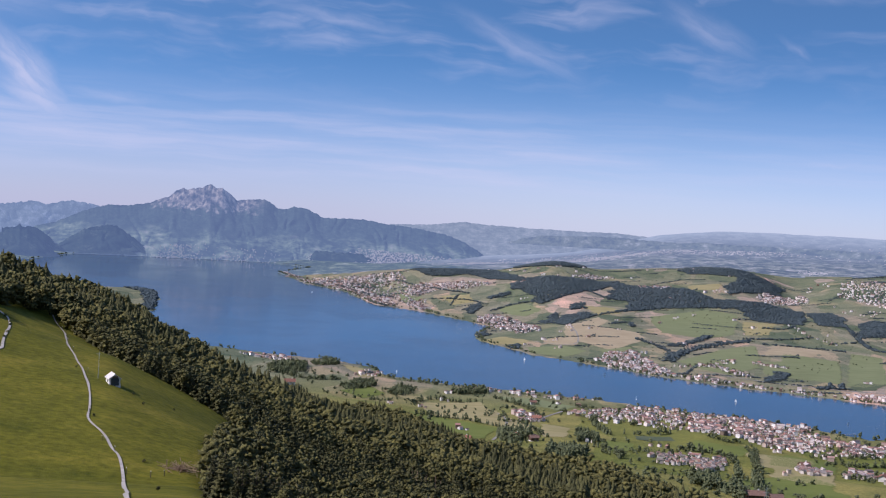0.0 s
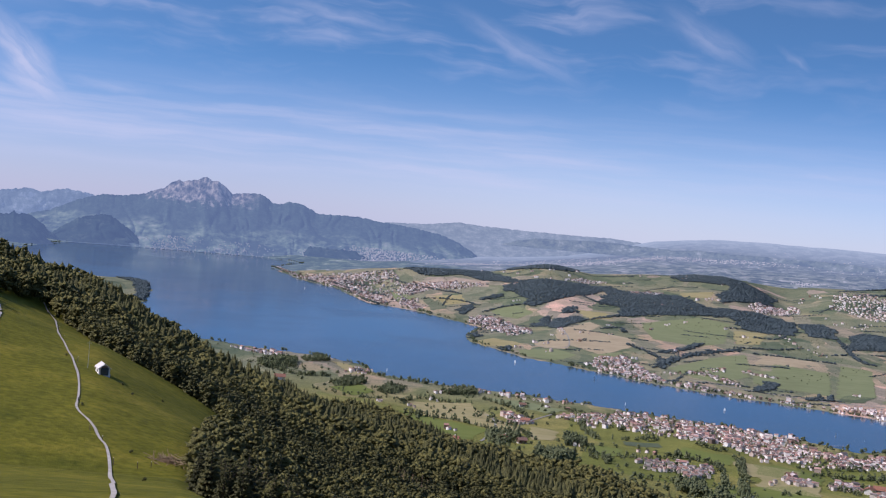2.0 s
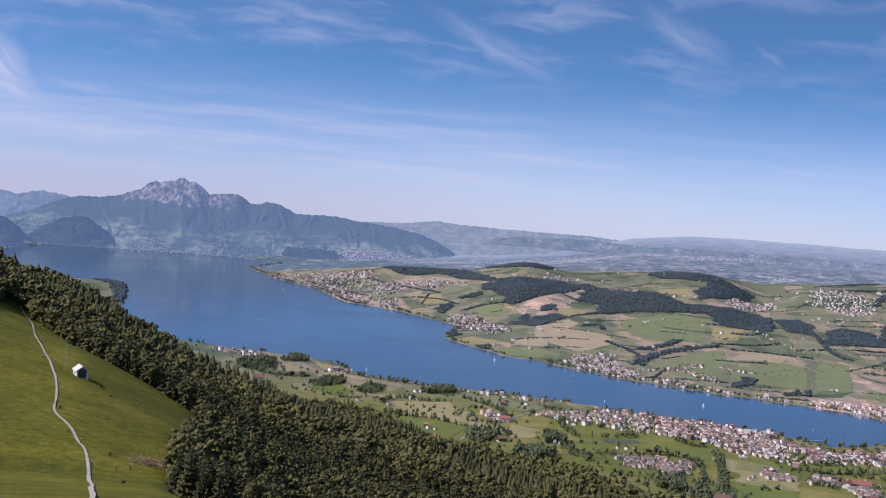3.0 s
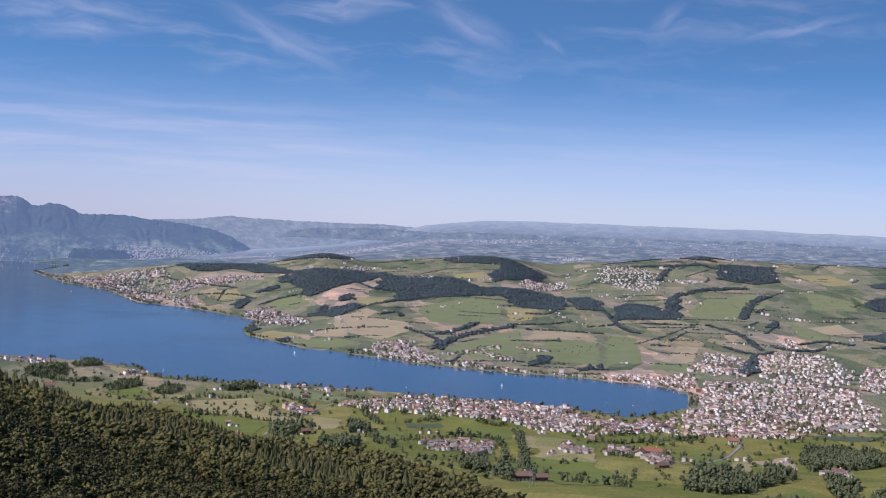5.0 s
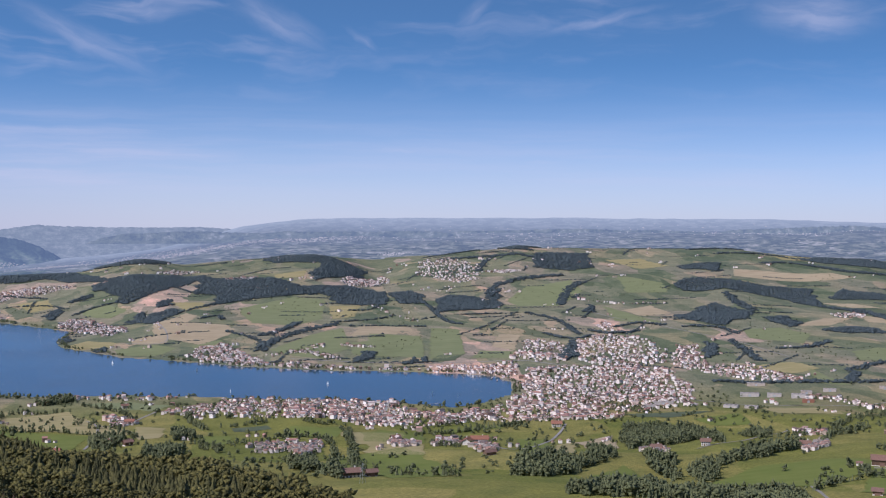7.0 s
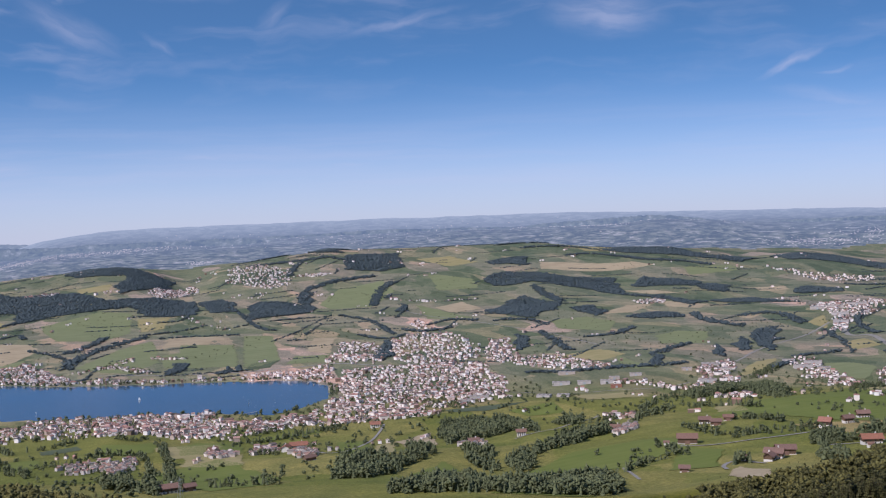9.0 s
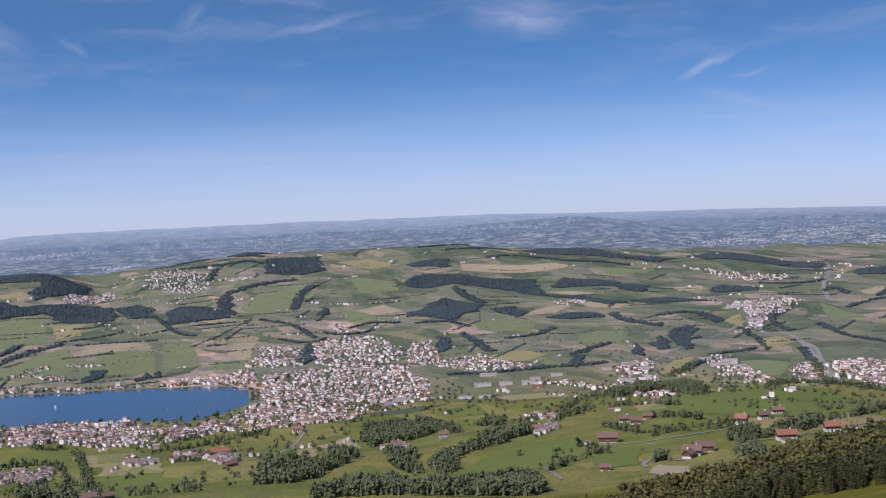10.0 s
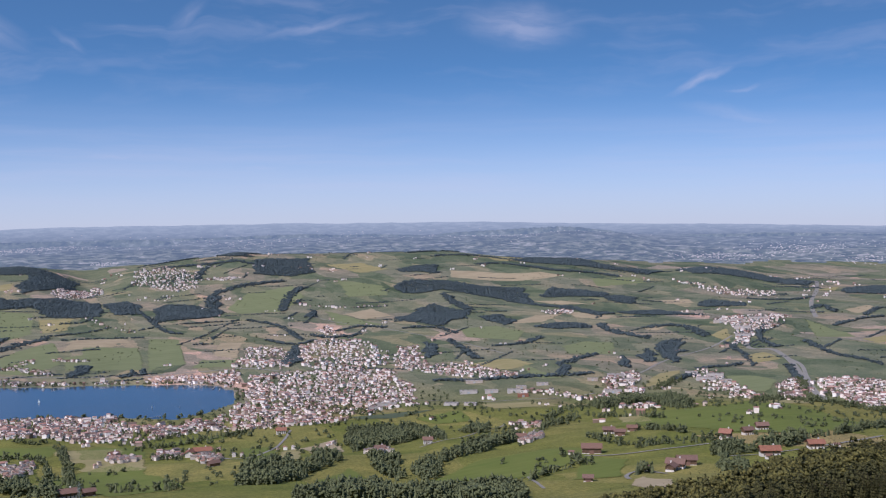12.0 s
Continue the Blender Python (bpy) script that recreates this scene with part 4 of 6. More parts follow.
wood([(585, 1846), (624, 1916), (602, 1854)])
wood([(919, 2631), (954, 2676), (1005, 2632), (1036, 2541), (998, 2479), (936, 2453), (895, 2547)])
wood([(1033, 2646), (1093, 2756), (1132, 2792), (1038, 2571), (1034, 2529), (1016, 2551)])
hedge([(1101, 2750), (1200, 2793), (1271, 2816), (1318, 2844)], 24)
hedge([(1147, 3444), (1223, 3418), (1298, 3390)], 20)
hedge([(1153, 3294), (1239, 3195), (1323, 3155), (1343, 3085)], 22)
wood([(1344, 3320), (1382, 3357), (1405, 3347), (1403, 3269), (1393, 3189), (1351, 3221)])
wood([(1373, 3145), (1427, 3157), (1522, 3101), (1434, 2903), (1382, 2884), (1294, 2945)])
hedge([(1142, 2977), (1210, 3112), (1255, 3172)], 14)
hedge([(1144, 2470), (1214, 2596), (1267, 2661), (1305, 2686)], 20)
wood([(1137, 2335), (1204, 2443), (1170, 2329)])
wood([(1212, 2546), (1244, 2582), (1220, 2519)])
hedge([(1814, 3045), (1923, 3079), (1983, 3041)], 16)
hedge([(1824, 2928), (1985, 2930), (2025, 2840)], 16)
wood([(2044, 2858), (2186, 2898), (2265, 2836), (2251, 2715), (2182, 2538), (2325, 2514), (2176, 2417), (2112, 2502), (2066, 2612), (2033, 2721)])
hedge([(1852, 2749), (1952, 2743), (1958, 2597), (1968, 2512), (2048, 2382)], 20)
wood([(1651, 2832), (1728, 2841), (1758, 2802), (1684, 2682), (1671, 2734), (1633, 2771)])
wood([(1520, 2622), (1603, 2638), (1667, 2513), (1708, 2450), (1756, 2399), (1696, 2305), (1645, 2184), (1660, 2024), (1664, 1954), (1615, 1951), (1632, 2126), (1639, 2239), (1623, 2329), (1607, 2399), (1582, 2484), (1508, 2469), (1472, 2501)])
wood([(1711, 2270), (1794, 2346), (1823, 2285), (1851, 2193), (1797, 2149), (1752, 2217)])
wood([(1802, 2155), (1853, 2156), (1852, 2096), (1780, 2033), (1768, 2096)])
wood([(1675, 1967), (1773, 1953), (1758, 1852), (1756, 1784), (1693, 1866)])
hedge([(1544, 2425), (1497, 2317), (1458, 2186)], 20)
wood([(1395, 2298), (1453, 2330), (1445, 2248), (1450, 2177), (1377, 2079), (1330, 2070), (1277, 2008), (1254, 2099), (1261, 2167), (1305, 2230)])
wood([(1413, 2090), (1457, 2092), (1438, 1986), (1387, 1953), (1394, 2041)])
wood([(1416, 1899), (1483, 1923), (1521, 1873), (1487, 1822), (1441, 1843)])
hedge([(1531, 1841), (1483, 1743), (1477, 1688), (1470, 1638)], 18)
hedge([(1562, 1737), (1612, 1714), (1602, 1658), (1562, 1585)], 20)
wood([(1457, 1591), (1497, 1606), (1486, 1566), (1363, 1442), (1311, 1401), (1371, 1485)])
wood([(1320, 1485), (1404, 1555), (1369, 1496), (1290, 1423), (1281, 1433)])
wood([(1226, 1438), (1315, 1530), (1218, 1404)])
wood([(1117, 1444), (1188, 1517), (1118, 1409), (1093, 1399)])
hedge([(1212, 1741), (1266, 1732), (1341, 1778)], 14)
hedge([(1176, 1490), (1245, 1534), (1281, 1549)], 12)
wood([(839, 1815), (937, 1984), (967, 2010), (875, 1830), (825, 1760)])
wood([(1056, 1723), (1150, 1872), (1149, 1837), (1096, 1741)])
hedge([(1203, 2035), (1262, 2005), (1246, 1917)], 12)
hedge([(1189, 1852), (1144, 1729), (1113, 1649)], 12)
hedge([(1100, 2122), (1157, 2134), (1178, 2059)], 10)
hedge([(1047, 2115), (1057, 2039), (1105, 2040)], 10)
hedge([(1013, 2362), (1039, 2253), (1006, 2081)], 10)
wood([(2404, 2552), (2530, 2569), (2615, 2518), (2636, 2451), (2454, 2204), (2484, 2137), (2380, 2065), (2367, 2182), (2329, 2263), (2275, 2331)])
wood([(2374, 1948), (2519, 1943), (2476, 1874), (2358, 1785), (2283, 1866)])
wood([(1882, 1938), (1941, 1954), (1939, 1868), (1907, 1819), (1861, 1874)])
hedge([(1974, 1699), (2046, 1731), (1976, 1643)], 12)
hedge([(2048, 1939), (2063, 1837), (2167, 1865)], 10)
hedge([(1977, 1562), (2093, 1626), (2070, 1568)], 12)
hedge([(1836, 1527), (1930, 1538), (1973, 1522)], 10)
hedge([(1123, 1233), (1197, 1274), (1258, 1301)], 14)
hedge([(1299, 1334), (1356, 1320), (1386, 1325)], 10)
hedge([(940, 1497), (984, 1459), (1018, 1435), (1085, 1389), (1145, 1398)], 14)
hedge([(1733, 1599), (1617, 1519), (1550, 1406)], 9)
hedge([(1410, 1258), (1309, 1147), (1116, 954)], 10)
hedge([(1618, 1405), (1542, 1283), (1497, 1156)], 10)
hedge([(1539, 1510), (1461, 1396), (1378, 1295)], 8)
wood([(531, 1944), (556, 2002), (585, 1999), (544, 1922)])
wood([(606, 1851), (629, 1896), (646, 1910), (619, 1851)])
hedge([(682, 2566), (719, 2529), (752, 2581)], 8)
hedge([(769, 2390), (819, 2399), (848, 2398)], 8)
hedge([(651, 2672), (722, 2666)], 7)
hedge([(881, 2406), (1003, 2369)], 7)
hedge([(815, 2154), (850, 2143)], 7)
hedge([(956, 2125), (956, 2002), (1015, 2051)], 9)
wood([(-1010, 3130), (-886, 3100), (-790, 3165), (-690, 2960), (-636, 2754), (-582, 2499), (-615, 2480), (-672, 2760), (-735, 2950), (-814, 3040), (-960, 3060)])
wood([(1364, 3375), (1397, 3372), (1423, 3361), (1451, 3338), (1459, 3291), (1402, 3272), (1368, 3287), (1345, 3329)])
# woods in the valley below the slope
grove([(924, 1129), (999, 1192), (1061, 1226), (1097, 1178), (968, 1004), (911, 957), (969, 1079), (918, 1071), (887, 1074)])
hedge([(999, 932), (1095, 994), (1058, 912), (1075, 880), (1092, 844), (1087, 817)], 16)
grove([(584, 1113), (612, 1153), (654, 1160), (680, 1130), (652, 1018), (611, 965), (623, 1036), (575, 997), (547, 1002), (518, 971)])
grove([(483, 886), (513, 920), (507, 872), (465, 795), (449, 780), (475, 862)])
grove([(465, 783), (506, 834), (540, 844), (594, 901), (632, 912), (668, 926), (649, 881), (599, 863), (564, 838), (524, 819), (461, 751)])
grove([(342, 814), (394, 927), (417, 910), (419, 873), (490, 961), (491, 939), (450, 874), (415, 843), (355, 785)])
grove([(312, 674), (349, 709), (406, 755), (412, 724), (390, 664), (432, 676), (452, 666), (475, 685), (458, 629), (416, 572)])
grove([(667, 1008), (739, 1103), (721, 1044), (672, 976)])
hedge([(410, 1236), (457, 1238), (533, 1251)], 9)
hedge([(732, 831), (732, 787), (726, 758)], 9)
grove([(659, 667), (696, 690), (693, 669), (690, 649), (727, 655), (768, 662), (744, 639), (698, 629), (669, 636), (654, 644)])
hedge([(759, 652), (800, 655), (904, 698)], 9)
grove([(610, 613), (631, 620), (613, 588), (579, 565)])
grove([(553, 629), (581, 655), (566, 628)])
grove([(532, 517), (629, 605), (530, 503)])
hedge([(817, 989), (809, 927), (799, 867)], 6)
hedge([(680, 839), (658, 754), (687, 707), (728, 715)], 6)
hedge([(647, 735), (692, 737), (726, 720)], 5)
hedge([(499, 678), (540, 707), (565, 705)], 6)
hedge([(596, 764), (584, 728), (572, 700)], 7)
hedge([(671, 902), (768, 993), (822, 1024)], 6)
hedge([(682, 983), (724, 984), (860, 1102), (910, 1123)], 8)
hedge([(330, 1256), (298, 1107), (262, 966), (239, 859)], 8)
hedge([(300, 1317), (310, 1288), (331, 1302)], 6)
grove([(193, 905), (220, 1009), (238, 1011), (212, 885)])
grove([(210, 876), (235, 944), (236, 902), (221, 843)])
hedge([(403, 1125), (430, 1122), (465, 1119)], 6)
hedge([(376, 1112), (391, 1063)], 6)
hedge([(264, 870), (295, 804)], 5)
grove([(60, 1213), (73, 1272), (94, 1270), (97, 1211), (73, 1154)])
grove([(101, 1062), (119, 1159), (144, 1161), (135, 1074), (111, 1008)])
grove([(-61, 1557), (-50, 1617), (-23, 1609), (-28, 1570), (-50, 1541)])
grove([(21, 1613), (46, 1662), (71, 1663), (70, 1627), (30, 1595)])
grove([(-186, 1807), (-172, 1857), (-150, 1856), (-145, 1815), (-176, 1773)])
grove([(-125, 1605), (-108, 1646), (-86, 1658), (-82, 1613), (-110, 1569)])
grove([(-243, 1725), (-211, 1791), (-188, 1772), (-185, 1713), (-221, 1679)])
grove([(144, 1263), (166, 1304), (173, 1258), (147, 1190)])
hedge([(161, 1168), (173, 1136), (167, 1062)], 7)
hedge([(-27, 1487), (-7, 1551), (22, 1526), (58, 1532)], 6)
hedge([(-18, 1353), (21, 1356), (57, 1323), (80, 1292)], 5)
hedge([(74, 1579), (113, 1506), (126, 1404)], 6)
hedge([(184, 1454), (184, 1342), (190, 1297)], 6)
hedge([(-108, 1759), (-57, 1713), (-9, 1687), (46, 1668)], 6)
hedge([(191, 1153), (226, 1165), (268, 1208)], 6)
hedge([(212, 1324), (244, 1328), (266, 1348)], 8)
hedge([(-215, 1695), (-177, 1645), (-133, 1670)], 9)
hedge([(71, 1351), (101, 1327), (113, 1247)], 7)
hedge([(263, 1211), (295, 1179), (261, 1018)], 6)
hedge([(393, 1265), (438, 1277), (489, 1304)], 8)
# fields
field([(194, 2293), (231, 2328), (263, 2295), (256, 2229), (204, 2252)], STUBBLE)
field([(259, 2499), (346, 2646), (360, 2587), (326, 2467), (396, 2409), (394, 2325), (309, 2176), (278, 2259), (241, 2320)], STUBBLE)
field([(509, 2266), (563, 2355), (585, 2348), (561, 2301)], STUBBLE)
field([(586, 2196), (648, 2304), (712, 2263), (679, 2192)], STUBBLE)
field([(462, 2678), (607, 2775), (665, 2719), (599, 2465), (523, 2374), (444, 2426)], GRASS)
field([(658, 2652), (726, 2628), (673, 2473), (621, 2459)], HAY)
field([(410, 2070), (513, 2227), (600, 2293), (545, 2050), (479, 1949), (434, 1995)], GRASS)
field([(573, 2130), (679, 2160), (599, 1928), (530, 1972)], GRASS)
field([(627, 1852), (669, 1927), (696, 1934), (649, 1849)], DARKCROP)
field([(135, 2892), (201, 2876), (234, 2787), (192, 2723), (144, 2783)], GRASS)
field([(326, 2801), (401, 2781), (403, 2702), (350, 2677)], HAY)
field([(79, 2297), (125, 2362), (175, 2290), (150, 2233), (99, 2239)], HAY)
field([(159, 2211), (233, 2228), (267, 2163), (221, 2102), (164, 2127)], GRASS)
field([(-1, 3107), (71, 3084), (84, 2990), (28, 2966)], HAY)
field([(-121, 3233), (-44, 3098), (-83, 2987)], GRASS)
field([(288, 2175), (358, 2233), (338, 2168), (293, 2134)], GRASS)
field([(540, 2834), (610, 2923), (631, 2892)], HAY)
field([(628, 3121), (728, 3150), (690, 3041), (620, 3043)], HAY)
field([(612, 2267), (650, 2329), (721, 2269), (719, 2215)], STUBBLE)
field([(626, 2208), (717, 2164), (633, 1893), (561, 1979)], GRASS)
field([(762, 2241), (813, 2221), (720, 1938), (665, 1871), (639, 1883)], GRASS)
field([(794, 2003), (873, 2157), (900, 2128), (814, 1940)], STUBBLE)
field([(702, 1857), (761, 1967), (807, 1925), (754, 1813)], GRASS)
field([(649, 1847), (696, 1932), (720, 1938), (673, 1849)], DARKCROP)
field([(1056, 2572), (1158, 2696), (1293, 2731), (1259, 2598), (1135, 2459), (1056, 2493)], GRASS)
field([(1732, 2691), (1924, 2551), (1928, 2457), (1862, 2470), (1682, 2613)], STUBBLE)
field([(1675, 2256), (1710, 2185), (1707, 2100), (1669, 2133)], STUBBLE)
field([(1894, 2067), (1948, 2033), (1898, 1960), (1849, 2000)], STUBBLE)
field([(1289, 1966), (1366, 1961), (1365, 1866), (1283, 1772), (1233, 1862)], GRASS)
field([(1310, 1676), (1373, 1691), (1401, 1647), (1311, 1542), (1248, 1582)], GRASS)
field([(1549, 1739), (1627, 1729), (1545, 1695)], STUBBLE)
field([(1457, 1381), (1497, 1382), (1451, 1310), (1398, 1313)], HAY)
field([(1282, 1259), (1310, 1231), (1305, 1184), (1211, 1118), (1181, 1140)], GRASS)
field([(1355, 1159), (1361, 1114), (1327, 1095), (1316, 1119)], STUBBLE)
field([(1613, 2042), (1648, 1936), (1597, 1894), (1572, 1972)], STUBBLE)
field([(1401, 1973), (1519, 2036), (1580, 2020), (1467, 1949)], STUBBLE)
field([(1228, 2341), (1321, 2382), (1315, 2272), (1231, 2245)], STUBBLE)
field([(1523, 2997), (1623, 2986), (1641, 2861), (1545, 2843)], HAY)
field([(1412, 2719), (1481, 2611), (1437, 2507), (1347, 2537)], GRASS)
field([(1221, 2408), (1224, 2258), (1189, 2099), (1136, 2191)], GRASS)
field([(1997, 2919), (2173, 2908), (2100, 2784), (1961, 2810)], HAY)
field([(1953, 2379), (2099, 2375), (2070, 2300), (1912, 2308)], GRASS)
field([(2332, 1939), (2415, 1991), (2311, 1988)], HAY)
field([(2021, 1652), (2105, 1663), (2070, 1608), (1983, 1594)], STUBBLE)
field([(1701, 1356), (1771, 1366), (1749, 1314), (1687, 1311)], HAY)
field([(1846, 1603), (1777, 1453), (1716, 1380), (1675, 1430)], GRASS)
field([(1572, 1584), (1642, 1611), (1551, 1516)], HAY)
field([(1063, 1623), (1144, 1612), (1140, 1530), (1073, 1513)], HAY)
field([(1129, 1545), (1069, 1369), (1040, 1411)], GRASS)
field([(1118, 1257), (1220, 1333), (1271, 1340), (1166, 1264)], HAY)
field([(341, 1231), (374, 1267), (411, 1236), (374, 1117), (319, 1134)], BRIGHT)
field([(302, 1075), (317, 1125), (369, 1104), (342, 1019)], HAY)
field([(291, 1037), (336, 1009), (328, 892), (288, 806), (253, 832), (254, 919)], BRIGHT)
field([(516, 1072), (576, 1116), (522, 994), (491, 997)], STUBBLE)
field([(481, 1051), (515, 1073), (446, 933), (424, 925)], HAY)
field([(481, 1145), (502, 1109), (434, 957), (411, 965)], BRIGHT)
field([(463, 755), (539, 800), (602, 802), (636, 779), (601, 743), (519, 699), (495, 728)], BRIGHT)
field([(397, 807), (450, 854), (441, 802), (396, 769)], BRIGHT)
field([(739, 870), (883, 941), (1011, 959), (976, 834), (935, 723), (776, 664), (760, 741), (769, 819)], BRIGHT)
field([(814, 954), (845, 959), (781, 862), (764, 883)], HAY)
field([(998, 938), (1088, 971), (1023, 875), (978, 888)], HAY)
field([(606, 749), (606, 695), (543, 634), (516, 650)], BRIGHT)
field([(524, 602), (550, 620), (537, 578), (489, 521), (467, 517)], STUBBLE)
field([(359, 625), (392, 653), (406, 635), (405, 574)], BRIGHT)
field([(707, 1175), (772, 1180), (746, 1119), (713, 1136)], BRIGHT)
field([(859, 1274), (930, 1238), (895, 1157), (831, 1197)], HAY)
field([(677, 1268), (719, 1247), (759, 1210), (686, 1191), (658, 1219)], DARKCROP)
field([(427, 1259), (476, 1257), (544, 1276), (501, 1238), (437, 1235)], BRIGHT)
field([(278, 1296), (305, 1267), (336, 1278), (310, 1199), (258, 1202)], BRIGHT)
field([(236, 985), (267, 1002), (239, 881), (215, 899)], BRIGHT)
field([(-21, 1511), (58, 1532), (80, 1405), (117, 1294), (97, 1270), (57, 1323), (-5, 1377)], HAY)
field([(-31, 1388), (20, 1344), (68, 1291), (47, 1184), (14, 1231)], BRIGHT)
field([(75, 1600), (135, 1608), (184, 1515), (152, 1474), (114, 1517)], GRASS)
field([(-50, 1546), (-7, 1560), (-20, 1496)], HAY)
field([(-124, 1556), (-83, 1612), (-65, 1547), (-91, 1496)], BRIGHT)
field([(122, 1361), (150, 1322), (134, 1230), (110, 1216)], HAY)
field([(-148, 1835), (-102, 1793), (-66, 1733), (-105, 1712)], HAY)
field([(169, 1232), (205, 1236), (198, 1160), (167, 1133)], BRIGHT)
field([(319, 1229), (390, 1236), (350, 1123), (300, 1115)], HAY)
field([(261, 1037), (347, 1097), (343, 1021), (278, 901), (236, 903)], BRIGHT)
# dark valley rectangle of unknown use, laid down as a crop parcel
field([(217, 1317), (258, 1314), (257, 1289), (214, 1281)], DARKCROP)
# towns and villages: outline, houses
village([(644, 1509), (697, 1619), (728, 1657), (793, 1682), (866, 1675), (895, 1619), (896, 1527), (866, 1431), (813, 1351), (765, 1340), (700, 1297), (644, 1233), (603, 1224), (579, 1231), (554, 1282), (527, 1301), (521, 1364), (577, 1433)], 330)
village([(754, 1796), (874, 2052), (908, 2042), (910, 1939), (834, 1773), (804, 1746)], 44)
village([(856, 1778), (962, 2006), (1027, 2028), (1061, 1958), (1051, 1828), (973, 1702), (909, 1681), (864, 1708)], 95)
village([(981, 1694), (1078, 1852), (1118, 1843), (1052, 1727), (1003, 1630), (954, 1599)], 30)
village([(963, 1581), (1020, 1657), (1085, 1640), (1072, 1557), (1061, 1474), (1035, 1428), (1005, 1475), (972, 1531)], 52)
village([(602, 1808), (636, 1817), (680, 1789), (748, 1795), (732, 1730), (689, 1670), (637, 1722), (602, 1771)], 40)
village([(338, 1569), (373, 1576), (403, 1553), (456, 1541), (467, 1493), (469, 1403), (496, 1346), (549, 1383), (537, 1325), (488, 1305), (434, 1295), (408, 1259), (384, 1301), (355, 1305), (336, 1345), (291, 1356)], 190)
village([(157, 1452), (204, 1502), (251, 1581), (303, 1579), (356, 1554), (319, 1373), (263, 1365), (224, 1403), (191, 1401)], 70)
village([(486, 1418), (489, 1371), (536, 1411), (513, 1351), (457, 1333)], 34)
village([(85, 2743), (118, 2784), (154, 2722), (201, 2578), (209, 2423), (160, 2400), (132, 2516), (88, 2624)], 60)
village([(262, 2080), (304, 2139), (349, 2174), (352, 2067), (376, 1982), (382, 1916), (332, 1940), (285, 1993)], 75)
village([(-489, 3597), (-407, 3607), (-308, 3617), (-241, 3622), (-139, 3610), (-97, 3458), (-147, 3449), (-199, 3324), (-106, 2952), (-191, 2943), (-270, 3220), (-360, 3498), (-455, 3601)], 150)
village([(-96, 3370), (-34, 3359), (74, 3317), (147, 3237), (87, 3213), (-16, 3214), (-59, 3127), (-90, 3208)], 60)
village([(-72, 3084), (-23, 2925), (-38, 2849), (-88, 2954)], 14)
village([(505, 3122), (591, 3116), (565, 3051), (499, 3081)], 12)
village([(788, 3037), (922, 3205), (876, 2984), (777, 2936)], 24)
village([(326, 3229), (426, 3310), (482, 3377), (405, 3395)], 16)
village([(991, 3048), (1108, 3348), (1180, 3301), (1185, 3088), (1087, 2817), (1022, 2823), (1005, 3021)], 66)
village([(1140, 2960), (1195, 2943), (1239, 2884), (1183, 2896)], 8)
village([(810, 3091), (967, 3235), (914, 3011), (800, 3000)], 24)
village([(1137, 1360), (1203, 1377), (1197, 1345), (1096, 1236), (1043, 1206), (992, 1212), (1079, 1286)], 50)
village([(1247, 1304), (1296, 1330), (1308, 1291), (1233, 1201), (1196, 1134), (1186, 1090), (1040, 969), (1148, 1108), (1168, 1178)], 46)
village([(1708, 1724), (1781, 1732), (1851, 1693), (1850, 1645), (1706, 1560), (1664, 1563), (1554, 1478), (1540, 1498), (1647, 1593)], 70)
village([(1228, 1114), (1292, 1162), (1326, 1163), (1228, 1058), (1097, 958)], 50)
village([(1294, 1115), (1349, 1132), (1376, 1052), (1329, 982), (1172, 881), (1168, 940), (1221, 1008)], 120)
village([(2120, 2272), (2148, 2163), (2267, 2055), (2139, 1955), (2080, 2039)], 26)
village([(758, 1059), (781, 1040), (726, 957), (703, 973)], 14)
village([(636, 881), (683, 914), (667, 885), (614, 843)], 16)
village([(918, 1066), (946, 1044), (917, 1003), (890, 1024)], 10)
village([(1067, 2154), (1129, 2203), (1075, 2074)], 10)
village([(529, 959), (564, 980), (554, 942), (525, 932)], 12)
village([(345, 1134), (367, 1150), (361, 1098), (341, 1101)], 10)
village([(240, 1122), (275, 1164), (264, 1098), (227, 1040)], 14)
village([(400, 1071), (422, 1086), (419, 1042), (387, 1009)], 10)
village([(1573, 2088), (1624, 2075), (1608, 2017), (1557, 2028)], 10)
village([(207, 1147), (255, 1173), (243, 1115), (195, 1050)], 12)
village([(-110, 1789), (-77, 1783), (-82, 1724), (-115, 1732)], 10)
village([(-307, 1889), (-266, 1877), (-210, 1853), (-246, 1804)], 10)
village([(96, 1453), (128, 1431), (127, 1380), (98, 1372)], 10)
village([(383, 1129), (436, 1201), (405, 1102), (372, 1080)], 16)
village([(697, 1633), (747, 1727), (810, 1718), (890, 1683), (935, 1619), (908, 1553), (858, 1658), (785, 1666)], 60)
# houses strung along the shores and roads
row_of_houses([(370, 1951), (454, 1843), (543, 1794), (596, 1753), (639, 1719)], 60)
row_of_houses([(416, 1924), (481, 1851), (590, 1785)], 40)
row_of_houses([(439, 2031), (472, 2018), (496, 1940)], 30)
row_of_houses([(-358, 3482), (-229, 3076), (-104, 2843), (-24, 2793), (76, 2613)], 70)
row_of_houses([(15, 1599), (69, 1667), (129, 1629), (204, 1620)], 24)
row_of_houses([(548, 2103), (568, 2070), (595, 2067)], 12)
row_of_houses([(970, 1329), (999, 1280), (996, 1217)], 24)
row_of_houses([(807, 1312), (759, 1316), (691, 1266)], 14)
row_of_houses([(391, 2018), (437, 2010), (515, 2105)], 14)
row_of_houses([(742, 2611), (748, 2433), (788, 2378)], 10)
row_of_houses([(1229, 2480), (1279, 2412), (1360, 2400)], 10)
